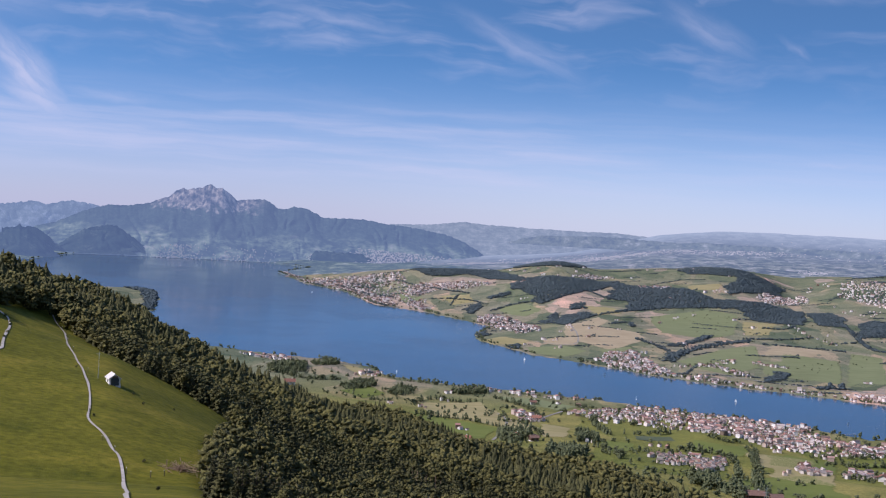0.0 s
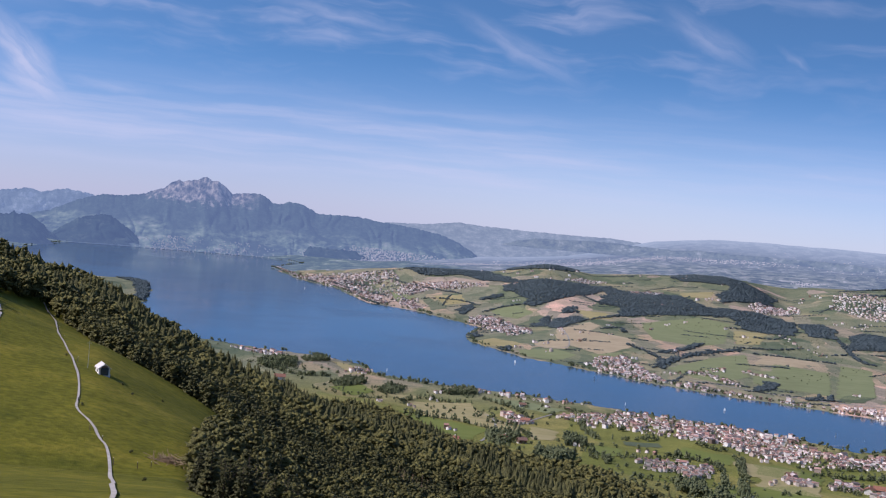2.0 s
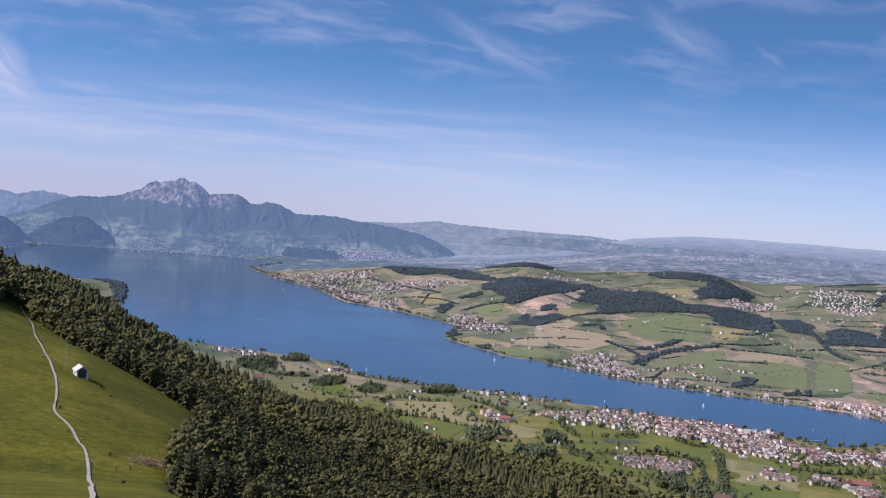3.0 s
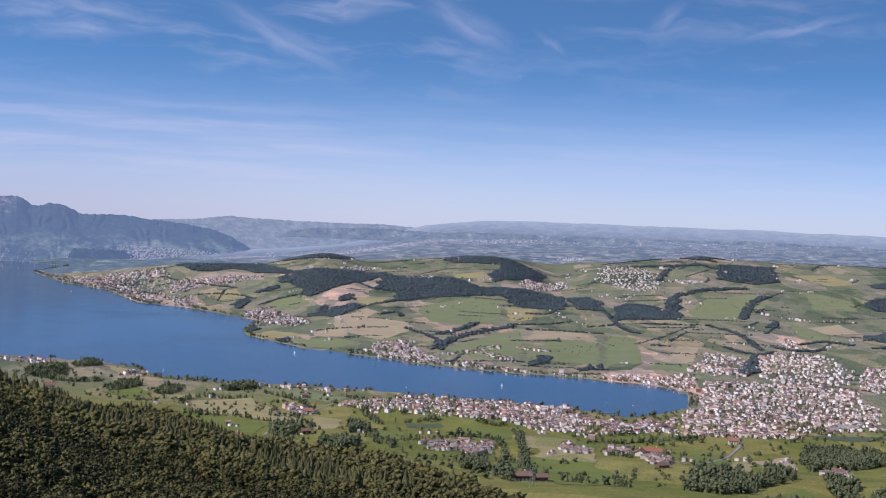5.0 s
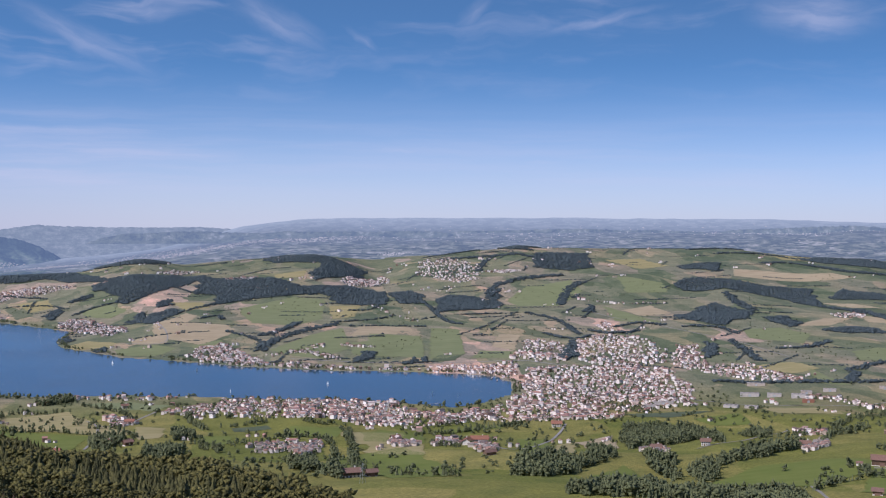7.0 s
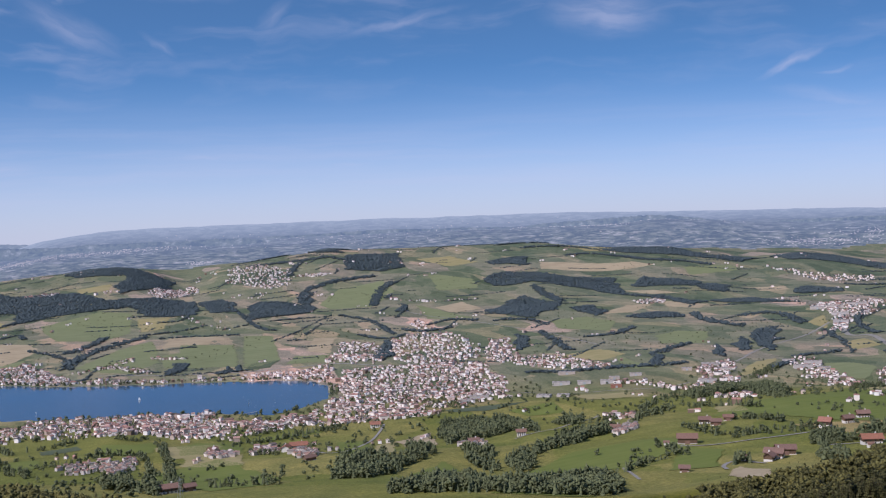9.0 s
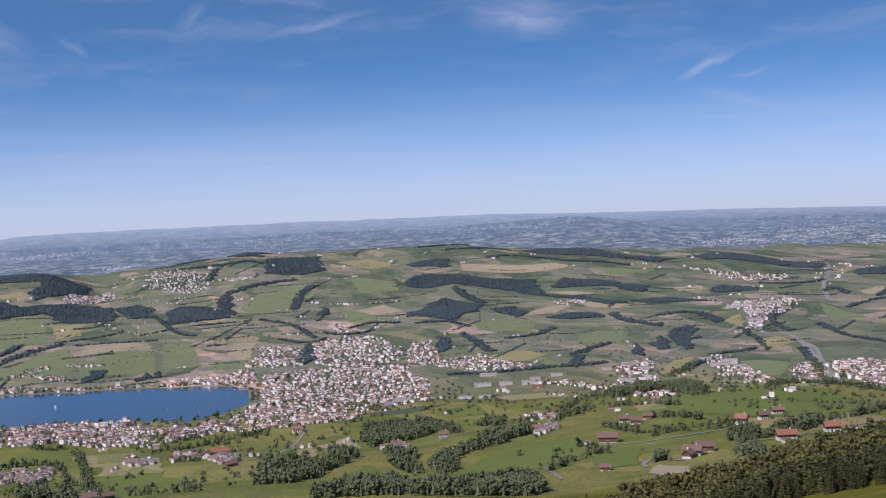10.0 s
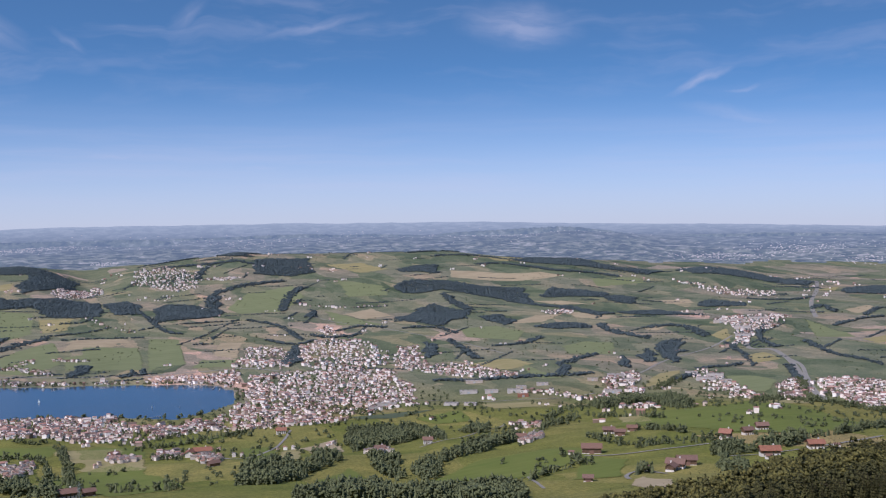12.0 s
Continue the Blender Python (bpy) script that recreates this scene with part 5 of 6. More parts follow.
# roads and railway
road([(2513, 2147), (2316, 1976), (2147, 1847), (2005, 1728), (1887, 1613)], 9)
road([(1665, 1577), (1556, 1485), (1508, 1423), (1545, 1414), (1459, 1301), (1375, 1205), (1271, 1095), (1176, 979), (1105, 882), (1111, 843)], 9)
road([(1459, 1301), (1425, 1244), (1358, 1178), (1285, 1107)], 6)
road([(1106, 1351), (1177, 1334), (1329, 1440), (1440, 1477), (1596, 1553)], 4)
road([(426, 1972), (534, 1888), (618, 1843), (683, 1821), (759, 1797), (820, 1699), (876, 1619)], 4)
road([(738, 1494), (795, 1377), (894, 1326), (972, 1245), (1038, 1257)], 3)
road([(603, 745), (626, 718), (672, 703), (709, 697)], 3)
road([(654, 644), (667, 612), (727, 611), (816, 630)], 3)
road([(536, 615), (549, 635), (571, 646), (569, 613)], 3)
road([(517, 703), (488, 654), (475, 628)], 2.5)
road([(427, 1128), (421, 1015), (470, 1051), (567, 1207)], 3)
road([(572, 942), (643, 974), (756, 1068)], 2.5)
road([(74, 1420), (84, 1359), (73, 1267), (58, 1183)], 3)
road([(159, 1475), (118, 1390), (84, 1359)], 3)
road([(1158, 2337), (1171, 2023), (1199, 1867), (1172, 1652)], 3)
road([(264, 2689), (272, 2303), (243, 2225), (175, 2290)], 3)
road([(-185, 1499), (-151, 1407), (-127, 1365)], 2.5)

# ---- the forest on the slope ----
ALP = [(-192, 505), (-204, 560), (-206, 600), (-200, 624), (-166, 569), (-136, 508), (-118, 484), (-100, 478), (-84, 472), (-70, 440), (-64, 392), (-60, 331),
       (-52, 287), (-34, 190), (-20, 60), (-120, 60), (-260, 300)]
CLEARING = [(-320, 690), (-305, 800), (-258, 795), (-236, 745), (-232, 695), (-258, 650)]


def slope_forest():
    rng = np.random.RandomState(11)
    a = np.radians(rng.uniform(-26, 58, 95000))
    r = np.sqrt(rng.uniform(200 ** 2, 1380 ** 2, 95000))
    az = np.degrees(a)
    p = np.stack([r * np.sin(a), r * np.cos(a)], 1)
    edge = np.interp(az, [-26, -9, -7, -5.4, -2.7, -1, .5, 1.9, 3.2, 4.8, 6.4, 8, 9.6, 12, 15, 16, 36, 38, 41, 44.5, 48, 52, 58], [1000, 1050, 1160, 1270, 1330, 1280, 1160, 1020, 1000, 975, 955, 920, 870, 810, 670, 0, 0, 560, 570, 590, 600, 640, 760])
    edge = edge + 18 * value_noise(p[:, 0], p[:, 1], 45, 21)
    ok = (r < edge) & ~inside(p, ALP) & ~inside(p, CLEARING) & (az > -25.5) & ((az < 30) | (r > 440))
    p, r, az = p[ok], r[ok], az[ok]
    # thin out to one tree a plot
    plot = np.where(r > 1000, 7.6, np.where(r > 620, 6.4, np.where(r > 420, 5.2, 4.2)))
    seen, keep = set(), []
    for i, (x, y) in enumerate(p):
        key = (int(x // plot[i]), int(y // plot[i]), plot[i])
        if key not in seen:
            seen.add(key)
            keep.append(i)
    return p[keep], r[keep]


def plant_forest():
    p, r = slope_forest()
    rng = np.random.RandomState(12)
    order = np.argsort(r)
    p, r = p[order], r[order]
    models = tree_models()
    leafy = value_noise(p[:, 0], p[:, 1], 60, 23) + rng.uniform(-.5, .5, len(p)) > np.where(p[:, 0] > 200, .3, -.2)
    z = ground(p[:, 0], p[:, 1])
    view = (np.degrees(np.arctan2(p[:, 0], p[:, 1])) > -22) & (np.degrees(np.arctan2(p[:, 0], p[:, 1])) < 54)
    east = p[:, 0] > 200
    near = np.concatenate([np.where(view & ~east)[0][:200], np.where(view & east & (r > 430))[0][:100]])
    spruces, broads = [m for m in models if m.name.startswith("spruce")], [m for m in models if m.name.startswith("broad")]
    first = set()
    for k, i in enumerate(near):
        group = broads if leafy[i] else spruces
        m = group[k % len(group)]
        spot = pose(p[i, 0], p[i, 1], z[i] - .3, 0, 0, rng.uniform(0, 360))
        if m.name not in first:
            first.add(m.name)
            m.matrix_basis = spot
        else:
            copy_thing(m, spot)
    rest = np.ones(len(p), bool)
    rest[near] = False
    q, rr, lf, zz = p[rest], r[rest], leafy[rest], z[rest]
    tall = rng.uniform(8.0, 14.5, len(q)) * np.interp(rr, [350, 600], [.85, 1.15]) * np.where(lf, .9, 1)
    close = rr < 680
    for name, pick, mat, shapes, label, cat in (
            ("spruce_forest", ~lf & close, SPRUCE, [needle_spruce(rng, 62, rng.uniform(.19, .26), .135) for _ in range(5)], "dense dark green spruce forest on the mountainside", "forest"),
            ("spruce_forest", ~lf & ~close, SPRUCE, [spruce_shape(rng, 6, 4, rng.uniform(.26, .34)) for _ in range(5)], "dense dark green spruce forest on the mountainside", "forest"),
            ("broadleaf_forest", lf & close, BROADLEAF, [broad_shape(rng, 72, .108, True) for _ in range(5)], "leafy green trees mixed into the mountain forest", "forest"),
            ("broadleaf_forest", lf & ~close, BROADLEAF, [broad_shape(rng, 18, .19, True) for _ in range(5)], "leafy green trees mixed into the mountain forest", "forest")):
        s = np.where(pick)[0]
        rows = np.stack([q[s, 0], q[s, 1], zz[s] - .3, tall[s] * rng.uniform(.85, 1.15, len(s)), tall[s], rng.uniform(0, 6.3, len(s)), rng.randint(0, 5, len(s))], 1)
        scatter(name, mat, shapes, rows, label, cat, True)


# ---- houses ----
def house_shape(w, d, h, pitch, over):
    """Walls with gables, and a roof of two slabs with eaves."""
    g = h + d / 2 * pitch
    wall_v = [(-w / 2, -d / 2, -1), (w / 2, -d / 2, -1), (w / 2, d / 2, -1), (-w / 2, d / 2, -1), (-w / 2, -d / 2, h), (w / 2, -d / 2, h), (w / 2, d / 2, h), (-w / 2, d / 2, h), (-w / 2, 0, g), (w / 2, 0, g)]
    wall_f = [(0, 1, 5), (0, 5, 4), (2, 3, 7), (2, 7, 6), (1, 2, 6), (1, 6, 5), (5, 6, 9), (3, 0, 4), (3, 4, 7), (7, 4, 8)]
    x, y, t = w / 2 + over, d / 2 + over, .22
    e, top = h - over * pitch + .05, g + .05
    roof_v = [(-x, -y, e), (x, -y, e), (x, 0, top), (-x, 0, top), (x, y, e), (-x, y, e), (-x, -y, e + t), (x, -y, e + t), (x, 0, top + t), (-x, 0, top + t), (x, y, e + t), (-x, y, e + t)]
    roof_f = [(6, 7, 8), (6, 8, 9), (9, 8, 10), (9, 10, 11), (1, 0, 3), (1, 3, 2), (2, 3, 5), (2, 5, 4), (0, 1, 7), (0, 7, 6), (4, 5, 11), (4, 11, 10), (1, 2, 8), (1, 8, 7), (2, 4, 10), (2, 10, 8), (3, 0, 6), (3, 6, 9), (5, 3, 9), (5, 9, 11)]
    return (np.array(wall_v, float), np.array(wall_f)), (np.array(roof_v, float), np.array(roof_f))


def block_shape(w, d, h):
    """A flat-roofed block with a parapet edge."""
    (wv, wf), _ = house_shape(w, d, h, 0, 0)
    x, y = w / 2 + .15, d / 2 + .15
    v = [(sx * x, sy * y, z) for z in (h, h + .35) for sx, sy in ((-1, -1), (1, -1), (1, 1), (-1, 1))]
    f = [(4, 5, 6), (4, 6, 7), (0, 1, 5), (0, 5, 4), (1, 2, 6), (1, 6, 5), (2, 3, 7), (2, 7, 6), (3, 0, 4), (3, 4, 7)]
    return (wv, wf), (np.array(v, float), np.array(f))


WALLS = island_paint("house_walls", [(0, (.85, .73, .66)), (.3, (.6, .46, .38)), (.42, (.9, .81, .75)), (.7, (.42, .31, .25)), (.78, (.84, .72, .65)), (.9, (.2, .14, .1))])
ROOFS = island_paint("house_roofs", [(0, (.38, .2, .155)), (.25, (.17, .11, .09)), (.42, (.45, .27, .22)), (.58, (.15, .12, .11)), (.72, (.55, .43, .39)), (.82, (.32, .19, .16))])
GREY_ROOF = plain("grey_roof", (.27, .225, .2), .8, .2, 1.0, tints=.3)
ROOF_SETS = ((TILES, "red-brown tiled"), (GREY_ROOF, "grey"))


def build_homes():
    rng = np.random.RandomState(17)
    p = np.concatenate(HOMES)
    z = ground(p[:, 0], p[:, 1])
    p, z = p[z > .7], z[z > .7]
    r = np.hypot(p[:, 0], p[:, 1])
    order = np.argsort(r)
    p, z, r = p[order], z[order], r[order]
    forms = [house_shape(3.4, 2.9, 2.7, .6, .2), house_shape(4.2, 3.0, 2.8, .5, .2), house_shape(3.0, 2.8, 3.1, .65, .2), house_shape(5.6, 3.2, 3.2, .5, .25), block_shape(5.2, 3.0, 3.2), block_shape(3.4, 3.0, 3.9)]
    models = []
    for i in range(10):
        walls, roof = forms[i % 6]
        mat, word = ROOF_SETS[(i // 3) % 2] if i % 6 < 4 else (GREY_ROOF, "flat grey")
        house = new("house")
        part("wall", fast_mesh("wall", *walls, PLASTER), None, house)
        part("roof", fast_mesh("roof", *roof, mat), None, house, word + " roof")
        tagged(house, "small white plastered town house with %s roof" % word, "house", "town houses")
        models.append(house)
    used = set()
    turn = np.degrees(np.arctan2(p[:, 1], p[:, 0])) + rng.choice([0, 90, 25, -30], len(p)) + rng.uniform(-12, 12, len(p))
    for i in range(min(300, len(p))):
        m = models[rng.randint(10)]
        spot = pose(p[i, 0], p[i, 1], z[i], 0, 0, turn[i])
        if m.name in used:
            copy_thing(m, spot)
        else:
            used.add(m.name)
            m.matrix_basis = spot
    for m in models:
        if m.name not in used:
            m.matrix_basis = pose(p[300, 0], p[300, 1], z[300])
    k = np.arange(300, len(p))
    size = rng.choice([.7, .85, 1, 1.15, 1.6], len(k), p=[.22, .28, .26, .16, .08]) * np.interp(r[k], [1600, 2600, 3600], [1.0, .98, 1.05])
    rows = np.stack([p[k, 0], p[k, 1], z[k], size, size * .9, np.radians(turn[k]), rng.randint(0, 6, len(k))], 1)
    scatter("town_walls", WALLS, [f[0] for f in forms], rows, "white and cream house walls of the lakeside towns", "town", False)
    scatter("town_roofs", ROOFS, [f[1] for f in forms], rows, "brown, red and grey roofs of the lakeside towns", "town", False)


def scatter_trees():
    rng = np.random.RandomState(19)
    mixed = [broad_shape(rng, 3, .46, True) for _ in range(4)] + [broad_shape(rng, 4, .4, True) for _ in range(2)]
    # hedgerows and rows of trees between the parcels
    for _ in range(280):
        a, r = math.radians(rng.uniform(-6, 56)), math.sqrt(rng.uniform(1900 ** 2, 3650 ** 2))
        way, long = -a + radians(rng.choice([0, 8, -10, 70])) + rng.uniform(-.25, .25), rng.uniform(20, 150)
        k = np.arange(0, long, 2.9)[:, None]
        p = np.array([[r * math.sin(a), r * math.cos(a)]]) + k * np.array([[math.cos(way), math.sin(way)]]) + rng.uniform(-3, 3, (len(k), 2))
        p = p[outline_distance(p[:, 0], p[:, 1], SHORE) < -6]
        if len(p):
            FAR_TREES.append(tree_rows(p, 2.6, 1.5, 6, rng))
    scatter("distant_woods", FAR_WOOD, mixed, np.concatenate(FAR_TREES), "dark green haze-tinted distant woods and hedgerows on the hills", "woods", True)
    valley = [broad_shape(rng, 17, .2, True) for _ in range(5)] + [spruce_shape(rng, 5, 4, .3) for _ in range(3)]
    scatter("valley_woods", VALLEY_LEAF, valley, np.concatenate(VALLEY_TREES), "green leafy groves and hedges in the valley", "woods", True)
    # single trees about the fields
    for count, r0, r1, tall, least in ((10000, 1700, 3650, 2.6, .2), (3800, 880, 1750, 4.4, .0)):
        a, r = np.radians(rng.uniform(-14, 56, count)), np.sqrt(rng.uniform(r0 ** 2, r1 ** 2, count))
        p = np.stack([r * np.sin(a), r * np.cos(a)], 1)
        cluster = value_noise(p[:, 0], p[:, 1], 110, 25) + .6 * value_noise(p[:, 0], p[:, 1], 45, 26)
        p = p[(cluster > least) & (outline_distance(p[:, 0], p[:, 1], SHORE) < -6)]
        FIELD_TREES.append(tree_rows(p, tall, .95, 6, rng))
    # along the shores
    for k in range(len(SHORE) - 1):
        p, _ = along(SHORE[k:k + 2], 4.5)
        p = np.repeat(p, 2, axis=0)
        p = p + rng.uniform(-11, 11, p.shape)
        p = p[(outline_distance(p[:, 0], p[:, 1], SHORE) < -2.5) & (value_noise(p[:, 0], p[:, 1], 60, 27) > -.35)]
        if len(p):
            FIELD_TREES.append(tree_rows(p, 5.4, .95, 6, rng))
    scatter("field_trees", VALLEY_LEAF, [broad_shape(rng, 5, .36, True) for _ in range(6)], np.concatenate(FIELD_TREES), "single orchard and field trees dotted over pastures", "trees", True)


def far_towns():
    """Pale specks of towns far out on the plain."""
    rng = np.random.RandomState(29)
    rows = []
    for a0, r0, spread, deep, count in FAR_TOWNS:
        a, r = np.radians(a0 + rng.normal(0, spread * .75, count)), r0 + rng.normal(0, deep * .8, count)
        x, y = r * np.sin(a), r * np.cos(a)
        z = ground(x, y)
        if a0 < 1.2:
            # on the foot of the massif
            d = rng.uniform(.55, 1, count) ** .6 if a0 < -5 else rng.uniform(.5, .85, count)
            crest = np.interp(np.degrees(a), [c[0] for c in MASSIF], [c[1] for c in MASSIF])
            r = 4900 - 340 * d - 14
            x, y, z = r * np.sin(a), r * np.cos(a), EYE_Z + r * np.tan(np.radians(-3.12 + (crest + 3.12) * (1 - d) ** 1.3)) - 1
        ok = (r < 4880) & (z > 1)
        size = rng.uniform(1.8, 4.6, count)
        rows.append(np.stack([x, y, z, size, size * rng.uniform(.35, .6, count), -a, np.zeros(count)], 1)[ok])
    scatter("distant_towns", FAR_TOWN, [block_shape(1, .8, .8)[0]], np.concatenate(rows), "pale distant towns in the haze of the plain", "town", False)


# the town specks' pale emission is painted haze too, no lamps
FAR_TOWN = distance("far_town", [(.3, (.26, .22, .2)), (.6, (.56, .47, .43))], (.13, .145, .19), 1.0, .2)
FAR_TOWNS = [(-1.0, 4440, 1.4, 50, 300), (-2.6, 4440, 1.3, 50, 700), (1.6, 4420, 1.2, 40, 300), (6.5, 4350, 2.0, 40, 300), (-12.3, 4580, .8, 24, 260), (-9.5, 4575, 1.2, 16, 130), (-6, 4520, 1.2, 25, 90), (1.0, 4330, 1.1, 60, 260), (8.0, 4420, 2.2, 40, 520), (12.5, 4480, 2.4, 60, 480), (5.0, 4560, 2.5, 80, 160),
             (18.0, 4600, 3.0, 110, 160), (24.0, 4450, 3.0, 120, 130), (45.0, 4050, 1.6, 70, 220), (49.0, 4300, 2.2, 110, 220), (36.0, 4500, 3.0, 110, 140), (17.0, 3990, .5, 30, 70), (52.0, 4000, 1.5, 80, 120), (30.0, 4650, 5.0, 120, 120)]


def scattered_farms():
    rng = np.random.RandomState(33)
    a, r = np.radians(rng.uniform(-4, 55, 520)), np.sqrt(rng.uniform(1000 ** 2, 3600 ** 2, 520))
    p = np.stack([r * np.sin(a), r * np.cos(a)], 1)
    p = p[(outline_distance(p[:, 0], p[:, 1], SHORE) < -10) & (value_noise(p[:, 0], p[:, 1], 150, 35) > -.1)]
    p = np.concatenate([p, p + rng.uniform(-9, 9, p.shape), p[::2] + rng.uniform(-14, 14, p[::2].shape)])
    HOMES.append(p)


village([(-486, 3709), (-421, 3745), (-279, 3691), (-100, 3453), (-27, 2966), (-112, 3021), (-193, 3180), (-365, 3544)], 50)
row_of_houses([(-520, 3985), (-390, 3580), (-250, 3350), (-150, 2990)], 90)
scattered_farms()
plant_forest()
build_homes()
scatter_trees()
far_towns()

# ---- single things ----
TIMBER = plain("dark_timber", (.16, .10, .065), .9, .3, 1.2, tints=.3)
WHITEWASH = plain("whitewash", (.66, .6, .54), .9, .1, .8)
RED_TILES = plain("red_tiles", (.31, .145, .1), .9, .25, 1.5, tints=.25)
BROWN_TILES = plain("brown_tiles", (.22, .13, .10), .9, .25, 1.5, tints=.25)
SHEET = plain("pale_sheet_metal", (.40, .345, .31), .9, .2, .3, .1)
GLASS_DARK = plain("window_glass", (.05, .06, .07), .15, .1, 1, .6)
GRAVEL = plain("path_gravel", (.46, .39, .33), .95, .25, .6)
HUT_ROOF = plain("hut_roof", (.66, .58, .52), .8, .15, .8, .2)
HALL_WALL = plain("hall_cladding", (.5, .44, .4), .9, .15, .4, tints=.3)
SAIL = plain("sailcloth", (.84, .83, .81), .8, .05, 1)
HULL = plain("white_hull", (.80, .80, .80), .3, .05, 1, .5)
STEEL = plain("galvanised_steel", (.45, .46, .47), .5, .1, 2, .5, .6)
DEAD_WOOD = plain("dead_branches", (.30, .20, .12), .95, .3, 2)


def box(bm, x0, x1, y0, y1, z0, z1):
    v = [bm.verts.new(c) for c in ((x0, y0, z0), (x1, y0, z0), (x1, y1, z0), (x0, y1, z0), (x0, y0, z1), (x1, y0, z1), (x1, y1, z1), (x0, y1, z1))]
    for f in ((3, 2, 1, 0), (4, 5, 6, 7), (0, 1, 5, 4), (1, 2, 6, 5), (2, 3, 7, 6), (3, 0, 4, 7)):
        bm.faces.new([v[i] for i in f])
    return bm


def boxed(*sizes):
    bm = bmesh.new()
    for s in sizes:
        box(bm, *s)
    return bm


def rod(bm, a, b, r0, r1, n=6):
    a, b = Vector(a), Vector(b)
    side = (b - a).orthogonal().normalized()
    other = (b - a).normalized().cross(side)
    rings = [[bm.verts.new(p + (side * math.cos(6.2832 * i / n) + other * math.sin(6.2832 * i / n)) * r) for i in range(n)] for p, r in ((a, r0), (b, r1))]
    for i in range(n):
        bm.faces.new((rings[0][i], rings[0][(i + 1) % n], rings[1][(i + 1) % n], rings[1][i]))
    bm.faces.new(rings[1])
    return bm


def height_of(x, y):
    return float(ground(np.array([float(x)]), np.array([float(y)]))[0])


def set_down(ob, x, y, turn, sink=0.0):
    ob.matrix_basis = pose(x, y, height_of(x, y) - sink, 0, 0, turn)


def farmhouse(x, y, turn, w, d, h, timber, tiles, label, name="farmhouse"):
    """A broad farmhouse: plastered ground floor, timber above, deep eaves, windows, door and chimney."""
    base = new(name)
    low = h * .45
    part("ground_floor", boxed((-w / 2, w / 2, -d / 2, d / 2, -2, low)), WHITEWASH, base, "white plastered ground floor")
    (wv, wf), (rv, rf) = house_shape(w, d, h - low, .62, 1.1)
    wv[:4, 2] = 0
    part("upper_wall", fast_mesh("upper_wall", wv * (1.01, 1.01, 1) + (0, 0, low), wf, timber), None, base)
    part("roof", fast_mesh("roof", rv + (0, 0, low), rf, tiles), None, base)
    part("chimney", boxed((w * .18, w * .18 + .9, .4, 1.3, h, h + d * .31 + 1.2)), WHITEWASH, base)
    for side in (-1, 1):
        for k in range(4):
            cx = -w * .36 + k * w * .24
            for z, tall in ((.9, 1.1), (low + .5, 1.0)):
                y0 = side * d / 2
                if side == -1 and k == 1 and z < low:
                    part("door", boxed((cx - .6, cx + .6, y0 - .1, y0 + .05, 0, 2.1)), TIMBER, base)
                elif z + tall < h:
                    lo, hi = sorted((y0 - side * .03, y0 + side * .14))
                    part("window", boxed((cx - .45, cx + .45, lo, hi, z, z + tall)), GLASS_DARK, base)
    set_down(base, x, y, turn, .2)
    return tagged(base, label, "house", "farms")


def barn(x, y, turn, w, d, h, tiles, label):
    """A timber barn with a great door."""
    base = new("barn")
    (wv, wf), (rv, rf) = house_shape(w, d, h, .58, 1.0)
    part("wall", fast_mesh("wall", wv, wf, TIMBER), None, base)
    part("roof", fast_mesh("roof", rv, rf, tiles), None, base)
    part("plinth", boxed((-w / 2 - .08, w / 2 + .08, -d / 2 - .08, d / 2 + .08, -2, 1.0)), WHITEWASH, base, "white plinth")
    part("door", boxed((-1.8, 1.8, -d / 2 - .16, -d / 2 + .05, 0, 3.2)), BROWN_TILES, base)
    set_down(base, x, y, turn, .2)
    return tagged(base, label, "barn", "farms")


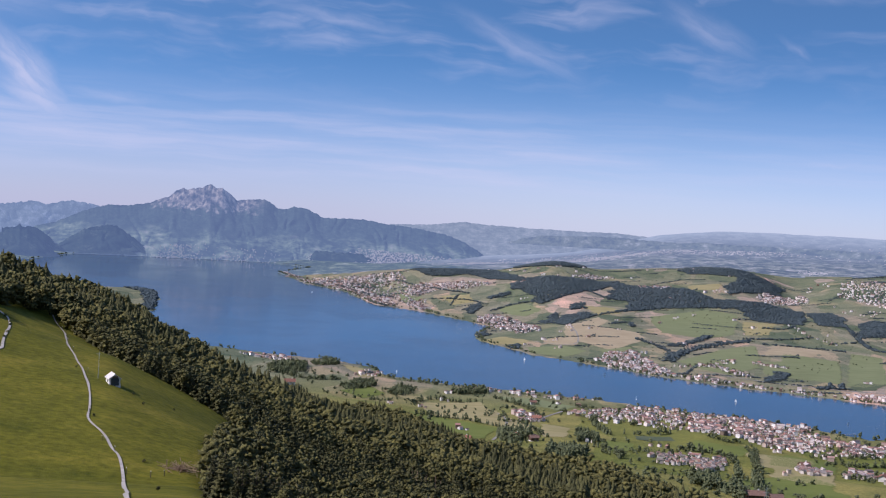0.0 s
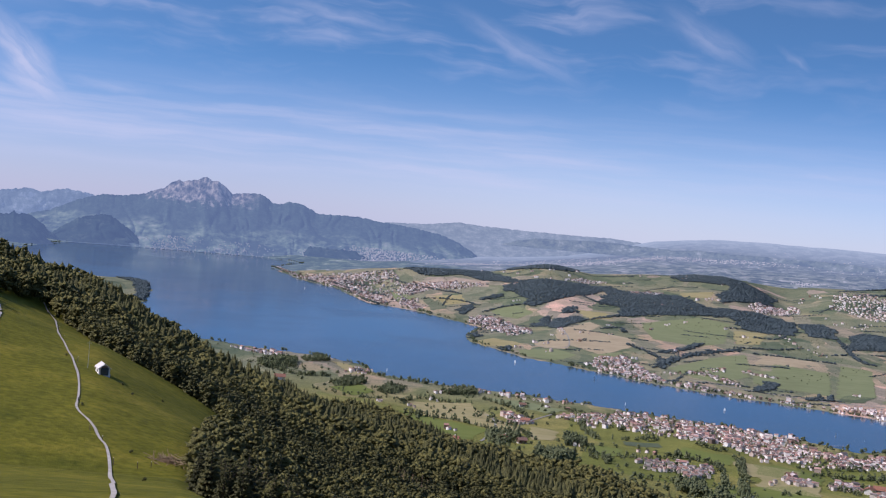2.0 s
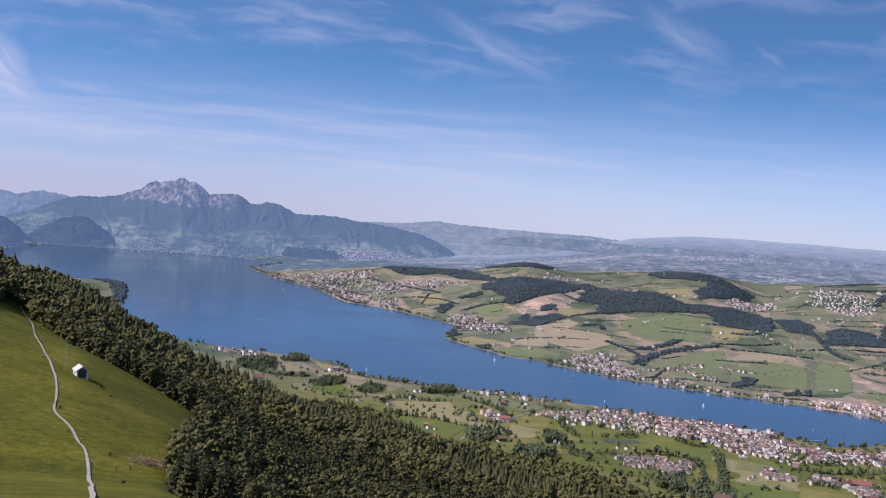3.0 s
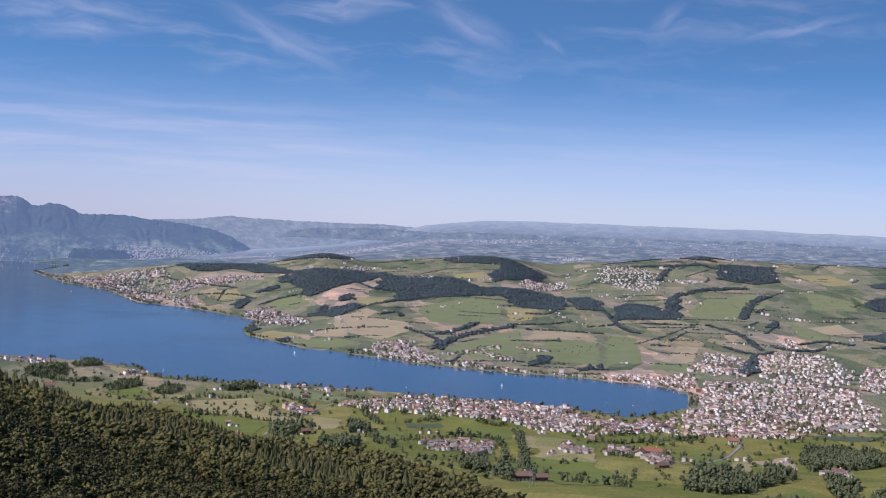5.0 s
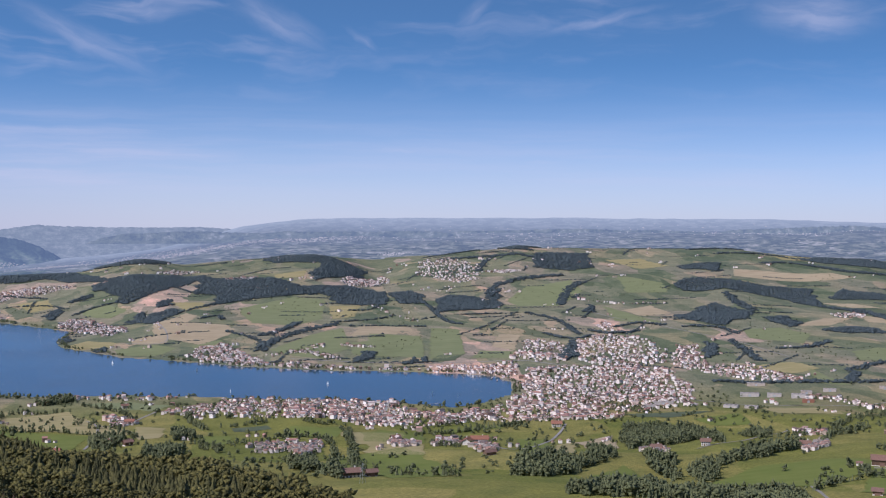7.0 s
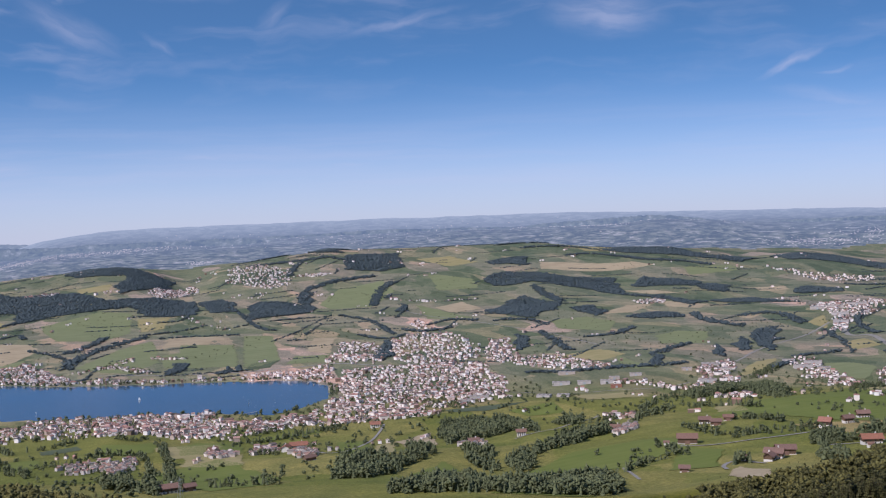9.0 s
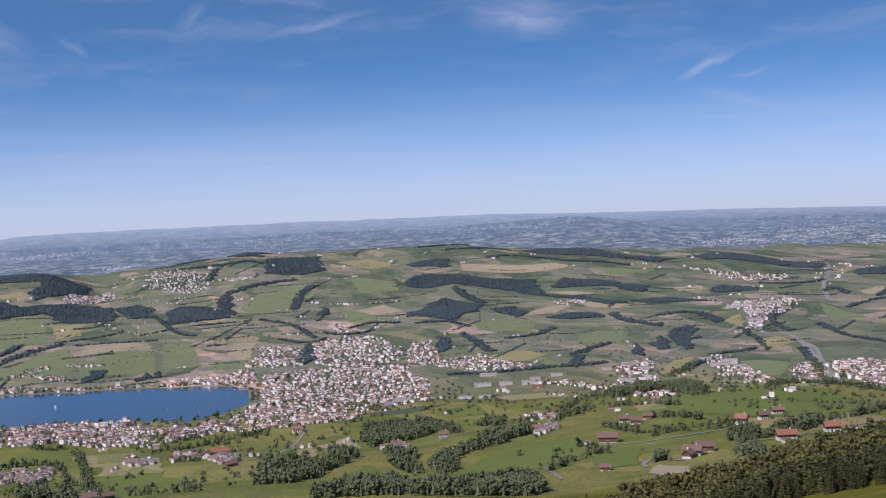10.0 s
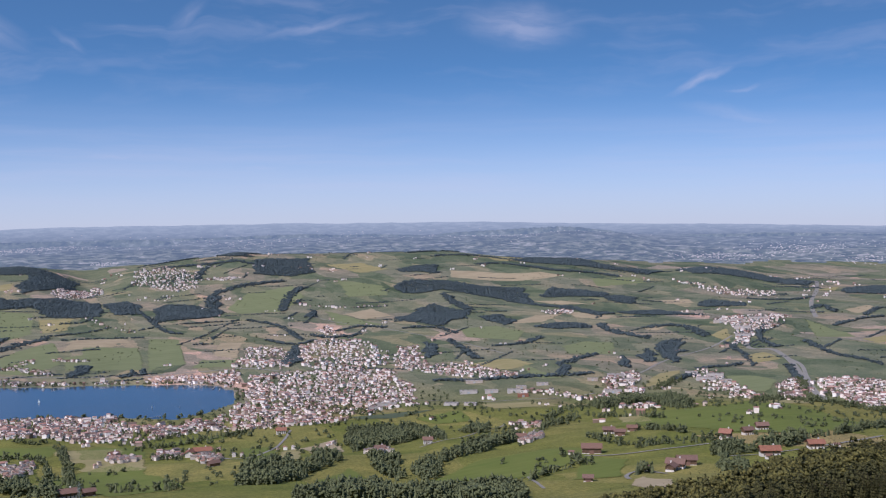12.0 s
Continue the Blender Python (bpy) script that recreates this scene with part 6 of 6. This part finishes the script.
def make_farms():
    red, brown = "red-tiled", "brown-tiled"
    for x, y, turn, w, d, h, timber, tiles, word in (
            (664, 610, -32, 13.5, 8, 4.8, TIMBER, RED_TILES, red), (709, 607, -30, 11, 7, 5, TIMBER, RED_TILES, red), (590, 628, -55, 12, 8, 5, TIMBER, BROWN_TILES, brown),
            (580, 622, 30, 8, 6, 4.2, TIMBER, BROWN_TILES, brown), (721, 709, -60, 8.5, 8, 6, TIMBER, RED_TILES, red), (782, 727, -30, 9.5, 6.5, 4.6, TIMBER, BROWN_TILES, brown),
            (704, 835, -40, 9.5, 6.5, 4.6, TIMBER, BROWN_TILES, brown), (82, 1202, 8, 9.5, 7, 5, WHITEWASH, RED_TILES, red), (29, 1127, -12, 12, 7, 4.6, WHITEWASH, RED_TILES, red), (118, 1390, -10, 9, 6, 4.6, WHITEWASH, RED_TILES, red),
            (553, 1201, -20, 10, 7, 4.6, WHITEWASH, RED_TILES, red), (-191, 1587, 10, 13, 9, 6, WHITEWASH, RED_TILES, red), (124, 1525, 5, 7, 5, 4.4, WHITEWASH, BROWN_TILES, brown), (542, 964, -20, 9, 6, 4.6, TIMBER, BROWN_TILES, brown),
            (423, 1097, -15, 16, 8, 5.2, WHITEWASH, RED_TILES, red), (407, 1088, 60, 11, 7, 4.8, WHITEWASH, RED_TILES, red), (231, 859, 0, 12, 7, 4.8, TIMBER, BROWN_TILES, brown), (589, 957, -30, 8, 6, 4.6, WHITEWASH, BROWN_TILES, brown),
            (641, 881, -35, 8, 6, 5, WHITEWASH, BROWN_TILES, brown), (351, 1139, 10, 8, 6, 4.4, WHITEWASH, BROWN_TILES, brown), (749, 712, -20, 8, 6, 5, TIMBER, BROWN_TILES, brown)):
        farmhouse(x, y, turn, w, d, h, timber, tiles, "%s farmhouse with %s walls among green pastures" % (word, "timber" if timber is TIMBER else "white plastered"))
    for x, y, turn, w, d, h, tiles, word in ((616, 752, -38, 15, 9.5, 5.4, BROWN_TILES, "brown"), (606, 634, -35, 13, 8, 4.8, BROWN_TILES, "brown"), (697, 812, -40, 9, 6, 4.2, BROWN_TILES, "brown"), (517, 635, -40, 6, 5, 3.4, BROWN_TILES, "brown"),
                                             (388, 981, 10, 10, 6, 3.6, BROWN_TILES, "brown"), (99, 1186, 20, 8, 6, 4.2, BROWN_TILES, "brown"), (247, 862, 5, 8, 6, 4, BROWN_TILES, "brown"), (725, 828, -40, 8, 6, 4, BROWN_TILES, "brown")):
        barn(x, y, turn, w, d, h, tiles, "dark timber barn with a %s tiled roof on a pasture" % word)
    for x, y, turn in ((719, 1160, 20), (639, 1080, -20), (600, 758, -38), (650, 598, -30), (724, 600, -30), (574, 640, 20)):
        shed = new("shed")
        (wv, wf), (rv, rf) = house_shape(4.5, 3.6, 2.6, .6, .4)
        part("wall", fast_mesh("wall", wv, wf, WHITEWASH), None, shed)
        part("roof", fast_mesh("roof", rv, rf, BROWN_TILES), None, shed)
        part("door", boxed((-.6, .6, -1.88, -1.75, 0, 2)), TIMBER, shed)
        set_down(shed, x, y, turn, .2)
        tagged(shed, "small white shed beside a farm in the valley", "shed", "farms")


def make_halls():
    for x, y, turn, w, d, h, red in ((760, 1335, -28, 26, 6, 3.4, 0), (735, 1318, -28, 18, 6, 3.4, 0), (812, 1263, -45, 17, 11, 3, 0), (832, 1250, -45, 15, 10, 3, 0), (970, 1447, -32, 24, 7, 3.6, 0),
                                     (922, 1390, -32, 24, 10, 4, 0), (944, 1366, -32, 18, 9, 4, 0), (962, 1338, -32, 18, 9, 4.4, 0), (952, 1304, -30, 14, 8, 3.8, 1), (984, 1352, -32, 14, 8, 3.6, 0), (1016, 1346, -32, 16, 7, 3.4, 0), (1093, 1331, -36, 14, 7, 3.4, 0),
                                     (1147, 1345, -40, 24, 10, 4.4, 0), (1060, 1248, -40, 22, 9, 4, 0), (1133, 1299, -40, 20, 9, 4, 0), (1228, 1246, -42, 26, 10, 5, 0), (1262, 1262, -42, 24, 10, 5.4, 0), (1254, 1301, -42, 18, 8, 4, 0), (1238, 1218, -42, 18, 8, 4.4, 0),
                                     (1721, 1660, -45, 30, 12, 5, 0), (1772, 1655, -45, 34, 12, 5, 0), (1686, 1671, -45, 26, 10, 5, 0), (1602, 1533, -45, 26, 12, 5, 0), (1660, 1590, -45, 30, 12, 5, 0)):
        hall = new("industrial_hall")
        part("wall", boxed((-w / 2, w / 2, -d / 2, d / 2, -2, h)), RED_TILES if red else HALL_WALL, hall)
        part("roof", boxed((-w / 2 - .2, w / 2 + .2, -d / 2 - .2, d / 2 + .2, h, h + .4)), RED_TILES if red else SHEET, hall)
        for k in range(3):
            part("skylight", boxed((-w * .35 + k * w * .3, -w * .35 + k * w * .3 + w * .1, -d * .3, d * .3, h + .4, h + .8)), GREY_ROOF, hall)
        part("gate", boxed((-1.5, 1.5, -d / 2 - .12, -d / 2 + .02, 0, h * .75)), STEEL, hall)
        set_down(hall, x, y, turn)
        tagged(hall, "flat-roofed red industrial hall at the town's edge" if red else "long pale flat-roofed industrial hall at the town's edge", "hall", "industrial halls")


def make_hut():
    hut = new("alpine_hut")
    (wv, wf), (rv, rf) = house_shape(5.2, 3.6, 2.3, .75, .35)
    part("wall", fast_mesh("wall", wv, wf, WHITEWASH), None, hut, "white plastered wall")
    part("roof", fast_mesh("roof", rv, rf, HUT_ROOF), None, hut, "pale sheet-metal roof")
    # dark slab on the gable stands for the shaded inside of the hut
    part("door", boxed((2.56, 2.72, -1.3, 1.3, 0, 2.5)), GLASS_DARK, hut, "dark panel standing for the shaded open doorway")
    part("gable_boards", boxed((2.56, 2.68, -.9, .9, 2.5, 3.1)), TIMBER, hut, "dark timber gable boards")
    part("plinth", boxed((-2.7, 2.7, -1.9, 1.9, -1.5, .6)), WHITEWASH, hut, "white plinth")
    part("window", boxed((-.5, .5, -1.86, -1.74, .9, 1.7)), GLASS_DARK, hut)
    set_down(hut, -107, 402, -62, .1)
    tagged(hut, "small white alpine hut with a pale metal roof", "hut")
    mast = new("mast")
    part("pole", rod(bmesh.new(), (0, 0, -1), (0, 0, 9), .09, .05), STEEL, mast)
    part("crossbar", boxed((-.7, .7, -.04, .04, 8.2, 8.3)), STEEL, mast)
    set_down(mast, -113, 405.5, 10)
    tagged(mast, "thin grey metal mast beside the hut", "mast")


def make_path(line, width, label):
    p, turn = along(curved(line), 1.2)
    p = p + .3 * np.stack([value_noise(p[:, 0], p[:, 1], 21, 61), value_noise(p[:, 0], p[:, 1], 21, 62)], 1)
    wide = width * (1 + .3 * value_noise(p[:, 0], p[:, 1], 14, 63))[:, None]
    side = np.stack([-np.sin(turn), np.cos(turn)], 1) * wide / 2
    rows = [np.concatenate([q, (ground(q[:, 0], q[:, 1]) + .3)[:, None]], 1) for q in (p - side, p, p + side)]
    v = np.stack(rows, 1).reshape(-1, 3)
    j, k = np.meshgrid(np.arange(len(p) - 1), np.arange(2), indexing="ij")
    f = np.stack([j * 3 + k, (j + 1) * 3 + k, (j + 1) * 3 + k + 1, j * 3 + k + 1], -1).reshape(-1, 4)[:, ::-1]
    tagged(new("path", fast_mesh("path", v, f, GRAVEL, True)), label, "footpath", kind="structure")


def shrub(x, y, size, seed):
    rng = np.random.RandomState(seed)
    thing = new("shrub")
    v, f = broad_shape(rng, 30, .16)
    part("leaves", fast_mesh("leaves", (v - (0, 0, .12)) * (size, size, size), f, BROADLEAF_NEAR), None, thing)
    v, f = trunk_shape(rng, .5, .03, 4)
    part("stem", fast_mesh("stem", v * size, f, BARK), None, thing)
    set_down(thing, x, y, rng.uniform(0, 360), .1)
    tagged(thing, "low dark green shrub on the mown alp", "shrub", "shrubs on the alp")


def brush_heap(x, y):
    rng = np.random.RandomState(71)
    bm = bmesh.new()
    for _ in range(160):
        a, r, z = rng.uniform(0, 6.3), abs(rng.normal(0, 2.6)), rng.uniform(0, .8)
        c = Vector((math.cos(a) * r * 1.3, math.sin(a) * r, z))
        d = Vector((rng.normal(), rng.normal(), rng.normal() * .45)).normalized() * rng.uniform(.8, 2.6)
        rod(bm, c - d, c + d, .09, .03, 4)
    heap = part("brush_heap", bm, DEAD_WOOD)
    set_down(heap, x, y, 20)
    tagged(heap, "heap of brown dead branches at the forest edge", "brush heap")


def dead_tree(x, y, tall, seed):
    """A bare brown trunk with broken stubs of branches."""
    rng = np.random.RandomState(seed)
    thing = new("dead_tree")
    part("trunk", rod(rod(bmesh.new(), (0, 0, -.5), (.1, 0, tall * .5), .34, .24), (.1, 0, tall * .5), (.25, .1, tall), .24, .06), DEAD_WOOD, thing)
    for _ in range(6):
        a, z = rng.uniform(0, 6.3), rng.uniform(.35, .9) * tall
        part("branch", rod(bmesh.new(), (.12, 0, z), (math.cos(a) * 1.5, math.sin(a) * 1.5, z + .5), .09, .03, 4), DEAD_WOOD, thing)
    set_down(thing, x, y, rng.uniform(0, 360))
    tagged(thing, "bare brown dead tree among the forest spruces", "tree", "dead trees")


def fence_posts():
    rng = np.random.RandomState(73)
    model = None
    for x, y in ((-178, 573), (-171, 556), (-163, 534), (-152, 500), (-150, 494), (-139, 462), (-120, 413), (-97, 346), (-84, 313), (-79, 304), (-72, 283), (-66, 283), (-62, 287), (-190, 606), (-186, 595)):
        spot = pose(x + rng.uniform(-1.5, 1.5), y, height_of(x, y), rng.uniform(-4, 4), rng.uniform(-4, 4), 0)
        if model is None:
            model = new("fence_post")
            part("post", rod(bmesh.new(), (0, 0, -.4), (0, 0, 1.5), .12, .1), BARK, model)
            part("cap", rod(bmesh.new(), (0, 0, 1.5), (0, 0, 1.62), .14, .05), WHITEWASH, model)
            model.matrix_basis = spot
            tagged(model, "short wooden fence post beside the footpath", "fence post", "fence posts")
        else:
            copy_thing(model, spot)


def sailboat():
    boat = new("sailboat")
    bm = bmesh.new()
    rings = []
    for k, (yy, half, keel) in enumerate(((-3.2, .75, -.15), (-1, 1.05, -.4), (1.5, .85, -.35), (3.6, .06, .1))):
        rings.append([bm.verts.new(c) for c in ((-half, yy, .75), (-half * .6, yy, keel + .1), (0, yy, keel), (half * .6, yy, keel + .1), (half, yy, .75))])
    for a, b in zip(rings, rings[1:]):
        for i in range(4):
            bm.faces.new((a[i], b[i], b[i + 1], a[i + 1]))
        bm.faces.new((a[4], b[4], b[0], a[0]))
    bm.faces.new(rings[0])
    part("hull", bm, HULL, boat)
    part("mast", rod(bmesh.new(), (0, .4, .6), (0, .4, 9.5), .09, .05), STEEL, boat)
    part("boom", rod(bmesh.new(), (0, .4, 1.7), (.5, -3, 1.7), .07, .05), STEEL, boat)
    for name, pts in (("mainsail", ((0, .3, 1.8), (.5, -3, 1.8), (.35, -1.2, 5.5), (0, .3, 9.3))), ("jib", ((0, .5, 8), (.1, 3.4, 1), (.55, .9, 1.2)))):
        bm = bmesh.new()
        front = [bm.verts.new(c) for c in pts]
        back = [bm.verts.new((c[0] + .04, c[1], c[2])) for c in pts]
        bm.faces.new(front)
        bm.faces.new(back[::-1])
        for i in range(len(pts)):
            bm.faces.new((front[i - 1], front[i], back[i], back[i - 1]))
        part(name, bm, SAIL, boat)
    return tagged(boat, "white sailing boat with its sails set on the lake", "boat", "sailing boats")


def make_boats():
    boat = None
    for i, (x, y) in enumerate(((146, 2032), (264, 1905), (276, 1664), (421, 1698), (533, 1560), (-59, 1795), (-342, 3222), (563, 1540))):
        spot = pose(x, y, .1, 0, 0, 40 + 67 * i)
        if boat is None:
            boat = sailboat()
            boat.matrix_basis = spot @ Matrix.Diagonal((.5, .5, .5, 1))
        else:
            copy_thing(boat, spot)
    for x, y, turn, long in ((505, 1478, 20, 26), (668, 1682, 60, 22), (668, 1660, 65, 18)):
        jetty = new("jetty")
        part("deck", boxed((-long / 2, long / 2, -.7, .7, .9, 1.15)), SHEET, jetty)
        for k in range(6):
            px = -long / 2 + .5 + k * (long - 1) / 5
            part("pile", rod(bmesh.new(), (px, 0, -3), (px, 0, .95), .16, .16), BARK, jetty)
        jetty.matrix_basis = pose(x, y, 0, 0, 0, turn)
        tagged(jetty, "pale narrow boat jetty at the town shore", "jetty", "jetties")


def pylon(x, y):
    """A lattice power pylon in the fields."""
    thing = new("power_pylon")
    for sx, sy in ((-1, -1), (1, -1), (1, 1), (-1, 1)):
        part("leg", rod(bmesh.new(), (sx * 1.5, sy * 1.5, -.5), (sx * .25, sy * .25, 14), .12, .08, 4), STEEL, thing)
    for z, half in ((10, 2.6), (12.4, 2.0)):
        part("arm", boxed((-half, half, -.1, .1, z, z + .2)), STEEL, thing)
    for z in (2.5, 5, 7.5):
        k = 1.5 - 1.25 * z / 14
        part("brace", rod(rod(bmesh.new(), (-k, -k, z), (k, k, z + 1.4), .06, .06, 4), (k, -k, z), (-k, k, z + 1.4), .06, .06, 4), STEEL, thing)
    set_down(thing, x, y, 20)
    tagged(thing, "grey steel lattice power pylon in a field", "pylon")


make_path([(-200, 628), (-172, 560), (-146, 477), (-130, 440), (-118, 406), (-109, 383), (-100, 352), (-96, 335), (-87, 321), (-81, 306), (-77, 300), (-71, 280), (-39, 157), (-30, 120)], .66, "pale gravel footpath winding down the alpine meadow")
make_path([(-200, 545), (-192, 531), (-182, 514), (-167, 472), (-158, 440), (-152, 423), (-158, 400)], 1.0, "pale farm track along the edge of the alp")
make_hut()
make_farms()
make_halls()
make_boats()
pylon(223, 800)
brush_heap(-62, 298)
for i in range(9):
    dead_tree(-14 + 2.4 * i, 604 + 7 * (i % 3), 10 + i % 4, 90 + i)
for i, (x, y) in enumerate(((-93, 387), (-96, 342), (-99, 398), (-87, 405), (-126, 424), (-71, 299), (-51, 227), (-186, 520), (-176, 498), (-172, 486), (-164, 462), (-161, 450))):
    shrub(x, y, 1.2 if i < 7 else 1.6, 80 + i)
fence_posts()
